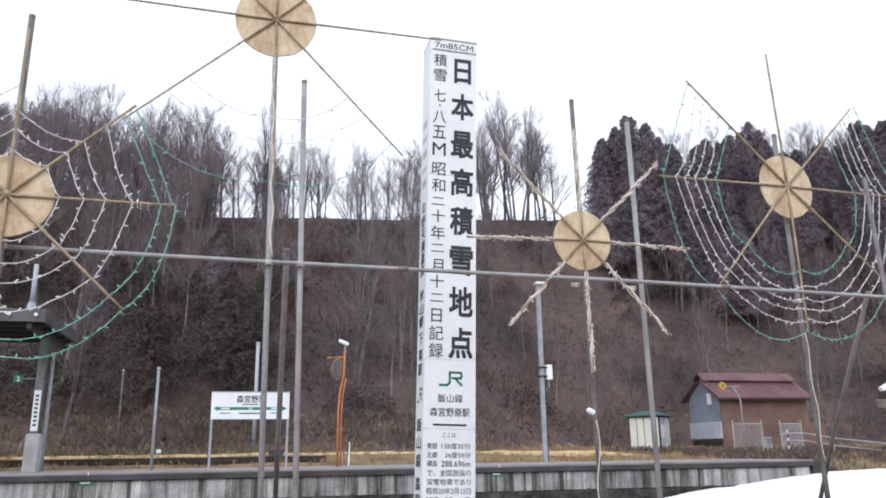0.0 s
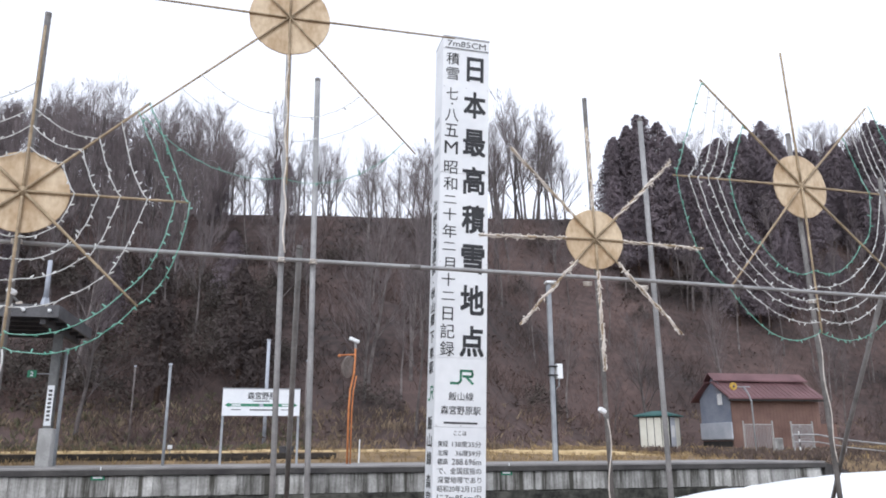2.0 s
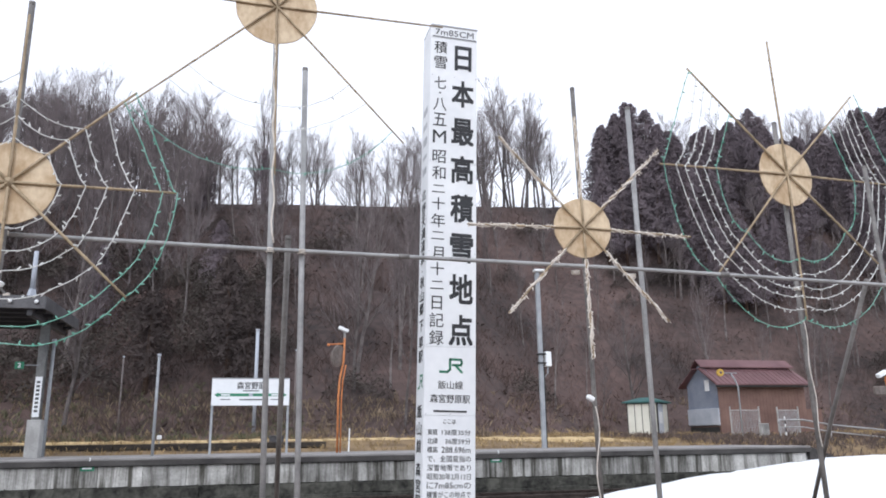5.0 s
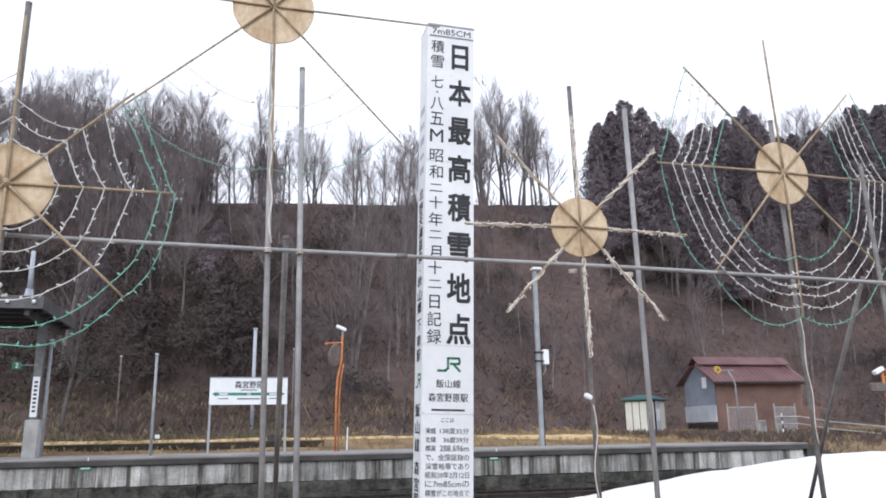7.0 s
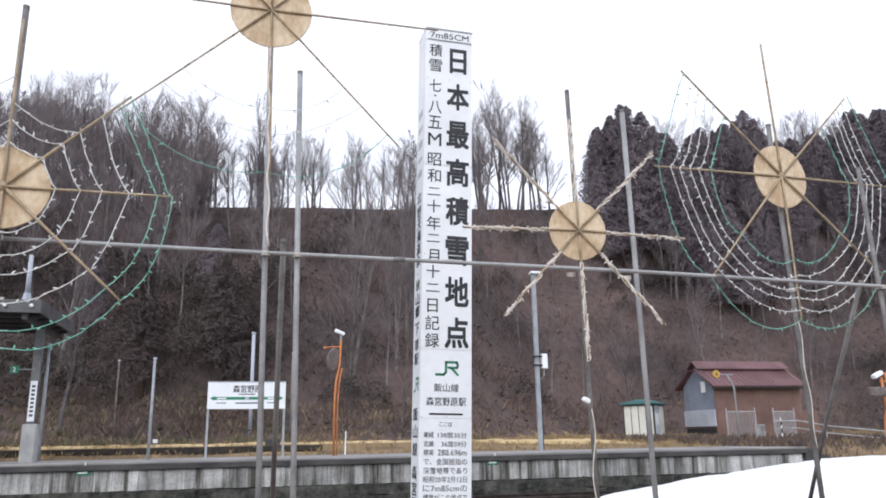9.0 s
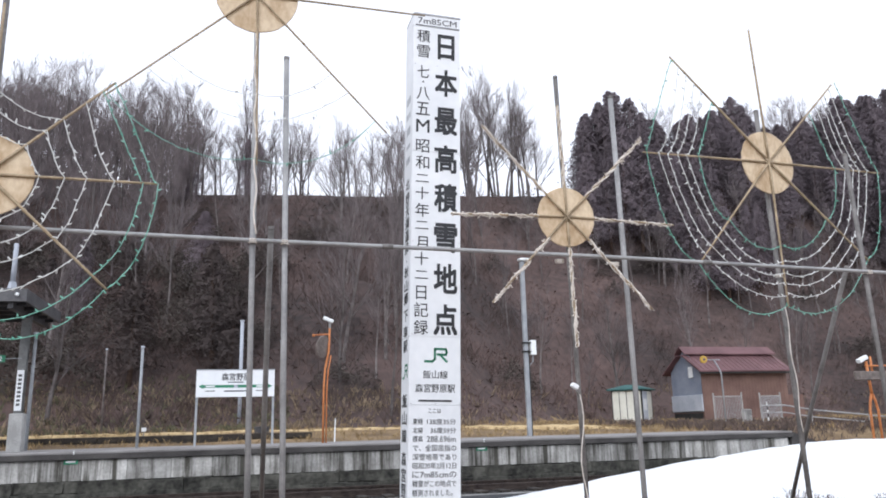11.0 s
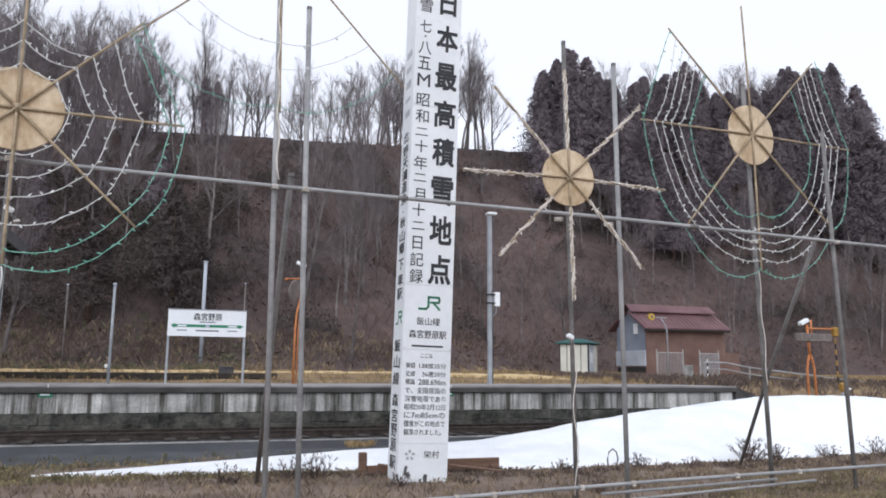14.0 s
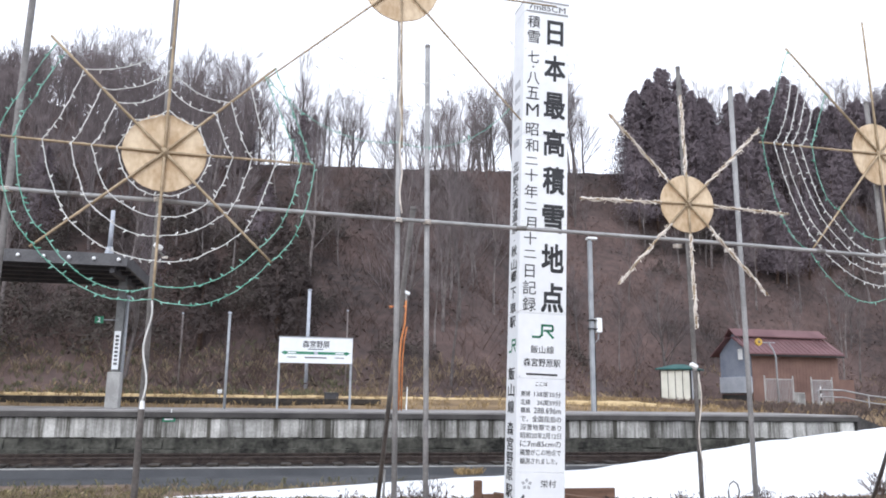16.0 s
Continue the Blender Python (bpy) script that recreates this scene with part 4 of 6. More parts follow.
for x_, y_, h_, n_ in ((9.2, 11.3, 0.55, 46), (9.9, 11.4, 0.4, 30), (11.3, 11.6, 0.34, 24), (12.6, 11.6, 0.45, 20), (13.9, 11.5, 0.34, 22), (15.4, 11.4, 0.4, 26), (0.95, 11.35, 0.42, 26), (1.35, 11.2, 0.5, 22), (0.1, 11.0, 0.36, 22),
                       (5.2, 10.9, 0.3, 22), (6.7, 11.0, 0.3, 26), (7.6, 10.9, 0.28, 22), (3.3, 10.1, 0.28, 14), (2.2, 10.1, 0.3, 14), (17.2, 11.2, 0.42, 24), (4.7, 8.9, 0.34, 26)):
    shrub(x_, y_, h_ * 0.74, n_, M_DARKWEED)


def tufts(name, n, box, size, mat, label, blades=5, lean=0.5, keep=None):
    g = Geo()
    for _ in range(n):
        x, y = R.uniform(box[0], box[1]), R.uniform(box[2], box[3])
        if keep and not keep(x, y):
            continue
        z = land(x, y)
        for _ in range(blades):
            h = size * R.uniform(0.5, 1.3)
            a = R.uniform(0, 6.28)
            dx, dy = math.cos(a) * h * lean * R.random(), math.sin(a) * h * lean * R.random()
            w = 0.0035 + 0.007 * size
            ox, oy = R.uniform(-0.06, 0.06), R.uniform(-0.06, 0.06)
            c, s = math.cos(a + 1.57) * w, math.sin(a + 1.57) * w
            g.add([(x + ox - c, y + oy - s, z - 0.02), (x + ox + c, y + oy + s, z - 0.02), (x + ox + dx * 0.5 + c * 0.6, y + oy + dy * 0.5 + s * 0.6, z + h * 0.62), (x + ox + dx, y + oy + dy, z + h * (1 - 0.4 * lean * R.random()))],
                  [(0, 1, 2), (0, 2, 3)])
    solo(name, g, mat, label, "grass", kind="stuff")


def off_snow(x, y):
    return y < lerp_at(x, SNOW_FRONT) - 0.12 or x < -2.6 or y > lerp_at(x, SNOW_BACK) - 0.1


tufts("yard_grass", 9500, (-9, 16, 6.5, 13.6), 0.085, M_WEED, "short dead brown grass over the yard", 5, 0.9, off_snow)
tufts("snow_edge_weeds", 3400, (0.4, 18, 9.6, 12.4), 0.095, M_DARKWEED, "low dark dead weeds along the snow's edge", 5, 1.1,
      lambda x, y: off_snow(x, y) and y > lerp_at(x, SNOW_FRONT) - 1.0 + 0.6 * nz(x, y, 1.3, 7) and nz(x, y, 2.1, 3) > -0.05)
tufts("olive_grass", 4200, (5.5, 17, 6.3, 9.9), 0.06, M_OLIVE, "short olive and straw grass of the yard", 6, 1.0, lambda x, y: nz(x, y, 0.8, 5) > -0.3)
tufts("yard_weeds", 420, (-10, 1.5, 11.5, 14.2), 0.11, M_GREENWEED, "dull green weeds in the dead grass", 5, 0.8, off_snow)
tufts("dry_grass", 11000, (-22, 40, 22.2, 42), 0.15, M_STRAW, "dry straw-coloured grass behind the platform", 5, 0.8, lambda x, y: y < foot(x) + 0.5)
tufts("bank_weeds", 4200, (-24, 45, 26, 46), 0.34, M_WEED, "tall dead weeds at the foot of the hill", 5, 0.7, lambda x, y: foot(x) - 1 < y < foot(x) + 3)
tufts("bank_green", 900, (-18, 2, 26.8, 31), 0.24, M_GREENWEED, "dull green bushes at the foot of the hill", 7, 0.9)
tufts("olive_verge", 2600, (-9, 2.5, 11.6, 13.4), 0.085, M_OLIVE, "short olive and straw grass at the asphalt's edge", 6, 1.0, lambda x, y: off_snow(x, y) and nz(x, y, 0.9, 15) > -0.25)
tufts("tall_straw", 2600, (-24, 9, 27.0, 30.5), 0.27, M_WEED, "pale dead grass at the foot of the wood", 6, 0.6, lambda x, y: nz(x, y, 0.45, 21) > -0.05)
tufts("verge_scrub", 1700, (14.9, 27, 19.2, 32), 0.30, M_DARKWEED, "brown dead scrub beyond the platform's end", 6, 0.7, lambda x, y: nz(x, y, 0.5, 31) > -0.15)
tufts("straw_heap", 40, (2.7, 3.2, 15.1, 15.4), 0.13, M_STRAW, "little heap of dry straw on the asphalt", 8, 1.0)

# ---- hillside trees ----
TWIG_R = [0.0062]


def limb(g, p, d, ln, r, depth, seg, twigs, spread, up):
    """A branch that forks, tapering; the thinnest ends go to the twig mesh."""
    if depth <= 0:
        side = d.cross(Vector((R.uniform(-1, 1), R.uniform(-1, 1), R.uniform(-1, 1)))).normalized() * r
        tip = p + (d + Vector((R.uniform(-0.25, 0.25), R.uniform(-0.25, 0.25), 0.15))) * ln
        twigs.add([p + side, p - side, tip], [(0, 1, 2)])
        return
    n = 3 if depth > 1 else 2
    pts, rad = [p.copy()], [r]
    for i in range(n):
        d = (d + Vector((R.uniform(-1, 1), R.uniform(-1, 1), R.uniform(-0.4, 0.8) * up)) * 0.16).normalized()
        p = p + d * ln / n
        pts.append(p.copy())
        rad.append(r * (1 - 0.62 * (i + 1) / n))
    (g if depth > 1 else twigs).tube(pts, rad, seg if depth > 1 else 3, False)
    for k in range(6 if depth > 1 else 9):
        t = R.uniform(0.25, 1.0)
        i = min(n - 1, int(t * n))
        q = pts[i].lerp(pts[i + 1], t * n - i)
        a = R.uniform(0, 6.28)
        side = Vector((math.cos(a), math.sin(a), 0))
        e = (d * 0.9 + side * spread + Vector((0, 0, up * 0.45))).normalized()
        limb(g, q, e, ln * (R.uniform(0.38, 0.72) if depth > 1 else R.uniform(0.4, 0.95)), max(0.007, r * 0.42) if depth > 1 else TWIG_R[0], depth - 1, 4, twigs, spread, up)


def bare_tree_meshes(h, clear, n, r=0.13, spread=0.75):
    trunk, twigs = Geo(), Geo()
    p, d = Vector((0, 0, -0.4)), Vector((R.uniform(-0.06, 0.06), R.uniform(-0.06, 0.06), 1)).normalized()
    pts, rad = [p.copy()], [r * 1.25]
    m = 9
    for i in range(m):
        d = (d + Vector((R.uniform(-1, 1), R.uniform(-1, 1), 0.5)) * 0.07).normalized()
        p = p + d * h / m
        pts.append(p.copy())
        rad.append(r * (1 - 0.9 * (i + 1) / m) + 0.008)
    trunk.tube(pts, rad, 7, False)
    for k in range(n):
        t = clear + (1 - clear) * (k + R.random()) / n
        t = min(t, 0.985)
        i = min(m - 1, int(t * m))
        q = pts[i].lerp(pts[i + 1], t * m - i)
        a = R.uniform(0, 6.28)
        e = Vector((math.cos(a) * spread, math.sin(a) * spread, R.uniform(0.6, 1.6))).normalized()
        limb(trunk, q, e, h * R.uniform(0.22, 0.40) * (1.2 - 0.75 * t), rad[i] * 0.4, 2, 4, twigs, 0.5, 0.9)
    return trunk.mesh("trunk", M_BARK, True), twigs.mesh("crown", M_TWIG)


def cedar_meshes(h, w, n, mat, leaf=1.0, per=2):
    trunk, crown = Geo(), Geo()
    trunk.tube([(0, 0, -0.5), (0.03, 0, h * 0.5), (0, 0.02, h)], [0.2, 0.12, 0.02], 7)
    for k in range(n):
        t = (k + R.random()) / n
        z = h * (0.10 + 0.9 * t ** 0.9)
        ln = w * (1 - t) ** 0.68 * R.uniform(0.6, 1.12) + 0.14
        a = R.uniform(0, 6.28)
        d = Vector((math.cos(a), math.sin(a), 0))
        s = Vector((-math.sin(a), math.cos(a), 0))
        for q in range(7):
            f = (q + 0.6) / 7
            c = d * ln * f + Vector((0, 0, z + 0.25 * ln * math.sin(f * 2.2) - 0.30 * ln * f * f))
            for _ in range(per):
                o = s * R.uniform(-1, 1) * 0.3 * ln * (1.1 - f) + Vector((0, 0, R.uniform(-0.12, 0.16)))
                u = (d * R.uniform(0.2, 1) + s * R.uniform(-1, 1) + Vector((0, 0, R.uniform(-0.5, 0.6)))).normalized() * R.uniform(0.20, 0.46) * leaf
                v = Vector((R.uniform(-1, 1), R.uniform(-1, 1), R.uniform(-1, 1))).normalized() * R.uniform(0.09, 0.20) * leaf
                b = c + o
                crown.add([b - v, b + v, b + u + v * 0.3], [(0, 1, 2)])
    return trunk.mesh("trunk", M_CEDARBARK, True), leafy(crown, "crown", mat, 0.3, 0.16)


BARE = [bare_tree_meshes(R.uniform(8.6, 10.8), R.uniform(0.20, 0.34), 18, R.uniform(0.10, 0.15), R.uniform(0.5, 0.75)) for _ in range(7)]
SLIM = [bare_tree_meshes(R.uniform(7.0, 9.0), R.uniform(0.30, 0.5), 11, R.uniform(0.07, 0.10), 0.55) for _ in range(4)]
CEDAR = [cedar_meshes(R.uniform(9.5, 11.5), R.uniform(2.6, 3.1), 330, M_CEDAR, 0.5, 4) for _ in range(4)]
BRONZE = [cedar_meshes(R.uniform(6.0, 7.5), R.uniform(2.1, 2.6), 230, M_CEDARB, 0.55, 3) for _ in range(3)]


TWIG_R[0] = 0.0095
THICK = [bare_tree_meshes(R.uniform(5.5, 7.0), 0.12, 12, R.uniform(0.07, 0.10), 0.7) for _ in range(4)]


def plant(kind, meshes, x, y, s, label, category, group):
    ob = thing(kind, (x, y, land(x, y)), label, category, group, (R.uniform(-3, 3), R.uniform(-3, 3), R.uniform(0, 360)))
    ob.scale = (s, s, s * R.uniform(0.92, 1.1))
    part("trunk", meshes[0], None, ob)
    part("crown", meshes[1], None, ob)


def bare(x, y, s, slim=False):
    plant("bare_tree", R.choice(SLIM if slim else BARE), x, y, s, "leafless grey-barked tree on the hillside" if not slim else "slender leafless sapling on the hillside", "tree", "bare trees of the hill")


def cedar(x, y, s):
    plant("cedar_tree", R.choice(CEDAR), x, y, s, "dark evergreen cedar on the hill", "conifer", "cedars of the hill")


def bronze(x, y, s):
    plant("cedar_tree", R.choice(BRONZE), x, y, s, "winter-bronzed cedar on the hillside", "conifer", "bronzed cedars of the hill")


# how high the wood and the cedars stand against the sky, by bearing from the yard
BARE_LINE = [(-0.37, 0.424), (-0.32, 0.435), (-0.25, 0.454), (-0.20, 0.452), (-0.165, 0.436), (-0.135, 0.44), (-0.10, 0.447), (-0.06, 0.43), (-0.02, 0.41), (0.0, 0.41), (0.044, 0.421), (0.082, 0.412), (0.10, 0.385),
             (0.116, 0.36), (0.132, 0.404), (0.16, 0.398), (0.207, 0.412), (0.27, 0.43), (0.334, 0.473), (0.36, 0.493), (0.394, 0.458), (0.431, 0.468), (0.476, 0.472), (0.64, 0.50), (0.70, 0.502), (0.81, 0.517), (0.84, 0.53), (0.9, 0.525), (1.06, 0.524)]
CEDAR_LINE = [(0.464, 0.422), (0.489, 0.465), (0.503, 0.455), (0.517, 0.477), (0.556, 0.502), (0.584, 0.488), (0.594, 0.463), (0.653, 0.468), (0.713, 0.473), (0.741, 0.482), (0.765, 0.515), (0.784, 0.492), (0.807, 0.462), (0.935, 0.48), (0.961, 0.524), (1.011, 0.534), (1.035, 0.50), (1.06, 0.54), (1.10, 0.55), (1.3, 0.54)]


def room(x, y, line):
    """Height from the ground up to the skyline at that spot."""
    return 1.57 + (y + 0.25) * lerp_at(x / (y + 0.25), line) - land(x, y)


def tops(meshes):
    return max(v.co.z for v in meshes[1].vertices)


for i in range(88):
    x = -20 + 50 * (i + R.random()) / 88
    y = ridge(x) + R.uniform(-1.0, 7)
    meshes = R.choice(SLIM if R.random() < 0.25 else BARE)
    k = max(2.0, room(x, y, BARE_LINE)) / tops(meshes) * R.uniform(0.90, 1.16)
    plant("bare_tree", meshes, x, y, k, "leafless grey-barked tree on the hillside", "tree", "bare trees of the hill")
# wooded left shoulder: the nearer trees singly, the close-grown rest as one wood
for i in range(24):
    x = R.uniform(-40, 2)
    t = R.uniform(0.1, 0.75)
    bare(x, foot(x) + t * (ridge(x) - foot(x)), R.uniform(0.5, 0.72), R.random() < 0.4)


def woodland(spots, label):
    """Close-grown trees joined into one far wood."""
    vs, fs, ms, k = [], [], [], 0
    for x, y, s, (trunk, crown) in spots:
        m = np.array(pose(x, y, land(x, y), R.uniform(-3, 3), R.uniform(-3, 3), R.uniform(0, 360)))[:3, :]
        for slot, me in enumerate((trunk, crown)):
            n = len(me.vertices)
            co = np.empty(n * 3)
            me.vertices.foreach_get("co", co)
            co = co.reshape(-1, 3) * s
            vs.extend(map(tuple, co @ m[:, :3].T + m[:, 3]))
            fs.extend(tuple(i + k for i in p.vertices) for p in me.polygons)
            ms.extend([slot] * len(me.polygons))
            k += n
    g = Geo()
    g.v, g.f, g.m = vs, fs, ms
    solo("woodland", g, [M_WOODBARK, M_TWIG], label, "wood", kind="stuff")


spots = []
for i in range(200):
    x = -3.0 - 25 * R.random()
    t = R.uniform(0.40, 1.1) if i < 75 else R.uniform(0.82, 1.18)
    y, meshes = foot(x) + t * (ridge(x) - foot(x)), R.choice(THICK)
    tall = max(0.35, min(1.0, room(x, y, BARE_LINE) / tops(meshes)))
    spots.append((x, y, tall * R.uniform(0.75, 1.02), meshes))
for i in range(24):
    x = R.uniform(-18, 6)
    t = R.uniform(0.5, 0.98)
    spots.append((x, foot(x) + t * (ridge(x) - foot(x)), R.uniform(0.36, 0.52), R.choice(THICK)))
for i in range(26):
    x = R.uniform(-24, -2)
    y, meshes = ridge(x) + R.uniform(-3, 6), R.choice(BARE)
    spots.append((x, y, room(x, y, BARE_LINE) / tops(meshes) * R.uniform(0.8, 1.03), meshes))
for x, s in ((-3.6, 0.32), (-3.0, 0.40), (0.6, 0.42), (1.2, 0.36)):
    cedar(x, ridge(x) - 1.5, s)
for i in range(46):
    x = R.uniform(31, 84)
    y, meshes = ridge(x) + R.uniform(0, 6), R.choice(BARE)
    spots.append((x, y, room(x, y, BARE_LINE) / tops(meshes) * R.uniform(0.85, 1.04), meshes))
woodland(spots, "close-grown leafless wood along the hilltop")
# scattered on the slope
for i in range(96):
    x = R.uniform(-6, 66)
    y = foot(x) + R.uniform(0.02, 0.95) * (ridge(x) - foot(x))
    bare(x, y, R.uniform(0.45, 0.85), R.random() < 0.65)
def stand(x, y, full):
    """A cedar of the dark stand, as tall as its place in the stand lets it be."""
    meshes = R.choice(CEDAR)
    k = max(2.5, room(x, y, CEDAR_LINE) * full) / tops(meshes)
    plant("cedar_tree", meshes, x, y, min(k, 1.35), "dark evergreen cedar on the hill", "conifer", "cedars of the hill")


for i in range(78):
    x = 31.8 + 46 * (i + R.random()) / 78
    y = ridge(x) - R.uniform(0.3, 4)
    if x / (y + 0.25) > 0.475:
        stand(x, y, R.uniform(0.9, 1.0))
for i in range(40):
    x = R.uniform(30.5, 62)
    y = foot(x) + R.uniform(0.62, 0.88) * (ridge(x) - foot(x))
    if x / (y + 0.25) > 0.485:
        stand(x, y, R.uniform(0.55, 0.8))
for i in range(24):
    x = R.uniform(36, 70)
    y = foot(x) + R.uniform(0.40, 0.62) * (ridge(x) - foot(x))
    if x / (y + 0.25) > 0.56:
        stand(x, y, R.uniform(0.32, 0.5))
for i in range(40):
    x = R.uniform(50, 90)
    y = foot(x) + R.uniform(0.25, 0.95) * (ridge(x) - foot(x))
    if 0.97 < x / (y + 0.25) < 1.35:
        stand(x, y, R.uniform(0.75, 1.0))
# pale slender trunks before the stand
for i in range(34):
    x = R.uniform(30, 66)
    y = foot(x) + R.uniform(0.05, 0.6) * (ridge(x) - foot(x))
    bare(x, y, R.uniform(0.6, 0.95), True)
for i in range(9):
    x = R.uniform(-40, 1)
    cedar(x, foot(x) + R.uniform(0.3, 0.65) * (ridge(x) - foot(x)), R.uniform(0.32, 0.46))
for i in range(20):
    x = R.uniform(-28, 0)
    bronze(x, foot(x) + R.uniform(0.02, 0.5) * (ridge(x) - foot(x)), R.uniform(0.4, 0.75))


def brush():
    """Low twiggy growth and leaf clumps over the slope."""
    g = Geo()
    for _ in range(8500):
        x = R.uniform(-40, 75)
        yf, yr = foot(x), ridge(x)
        y = yf + (R.random() ** 1.1) * (yr - yf)
        if nz(x, y, 0.22, 8) < -0.12 and R.random() < 0.75:
            continue
        z = land(x, y) - 0.05
        h = R.uniform(0.35, 1.15) * (1.0 if R.random() < 0.9 else 2.2)
        for _ in range(R.randrange(3, 7)):
            d = Vector((R.uniform(-0.9, 0.9), R.uniform(-0.6, 0.6), 1))
            q = Vector((x + R.uniform(-0.4, 0.4), y + R.uniform(-0.3, 0.3), z))
            m = q + d * h * 0.5
            e = m + (d + Vector((R.uniform(-0.9, 0.9), R.uniform(-0.6, 0.6), 0))) * h * 0.45
            f = m + (d + Vector((R.uniform(-1.3, 1.3), R.uniform(-0.9, 0.9), 0))) * h * 0.35
            w = R.uniform(0.008, 0.020)
            g.add([q - Vector((w, 0, 0)), q + Vector((w, 0, 0)), m - Vector((w * 0.6, 0, 0)), m + Vector((w * 0.6, 0, 0)), e, f],
                  [(0, 1, 3, 2), (2, 3, 4), (2, 3, 5)])
    for _ in range(26000):
        x = R.uniform(-34, 66)
        yf, yr = foot(x), ridge(x)
        y = yf + R.random() * (yr - yf)
        if nz(x, y, 0.3, 12) < -0.05:
            continue
        p = Vector((x, y, land(x, y) + R.uniform(0, 0.35)))
        u = Vector((R.uniform(-1, 1), R.uniform(-1, 1), R.uniform(-0.6, 1))).normalized() * R.uniform(0.08, 0.22)
        v = Vector((R.uniform(-1, 1), R.uniform(-1, 1), R.uniform(-0.6, 1))).normalized() * R.uniform(0.05, 0.14)
        g.add([p - u, p + v, p + u], [(0, 1, 2)])
    solo("brush", g, M_BRUSH, "tangle of brown leafless brush over the hillside", "brush", kind="stuff")
    dark = material("evergreen_bush", (0.075, 0.064, 0.056), (0.135, 0.114, 0.10), 0.85, scale=1.0, fine=7, bump=0, island=0.4)
    let_light_through(dark, 0.4)
    shapes = []
    for _ in range(3):
        g = Geo()
        for _ in range(1500):
            a, e, r = R.uniform(0, 6.28), R.uniform(-0.1, 1.5), R.uniform(0.45, 1.0) ** 0.5
            p = Vector((math.cos(a) * math.cos(e) * r * 1.25, math.sin(a) * math.cos(e) * r * 1.25, math.sin(e) * r * (1 + 0.4 * math.sin(3 * a))))
            u = Vector((R.uniform(-1, 1), R.uniform(-1, 1), R.uniform(-1, 1))).normalized() * R.uniform(0.04, 0.10)
            v = Vector((R.uniform(-1, 1), R.uniform(-1, 1), R.uniform(-1, 1))).normalized() * R.uniform(0.03, 0.06)
            g.add([p - u, p + v, p + u], [(0, 1, 2)])
        shapes.append(leafy(g, "foliage", dark, 0.3, 0.25, 0.2))
    for i in range(110):
        x = R.uniform(-26, 55) if i < 40 else R.uniform(-26, 2)
        y = foot(x) + (0.14 + R.random() ** 1.3) * (0.8 if i < 40 else 0.55) * (ridge(x) - foot(x))
        ob = thing("evergreen_bush", (x, y, land(x, y)), "dark evergreen bush on the leaf-littered slope", "bush", "bushes of the slope", (0, 0, R.uniform(0, 360)))
        k = R.uniform(0.6, 1.6)
        ob.scale = (k * R.uniform(0.9, 1.4), k, k)
        part("foliage", R.choice(shapes), None, ob)


brush()

# ---- station things ----
M_COLUMN = material("weathered_column_paint", (0.12, 0.125, 0.125), (0.22, 0.225, 0.22), 0.7, scale=3, fine=20)


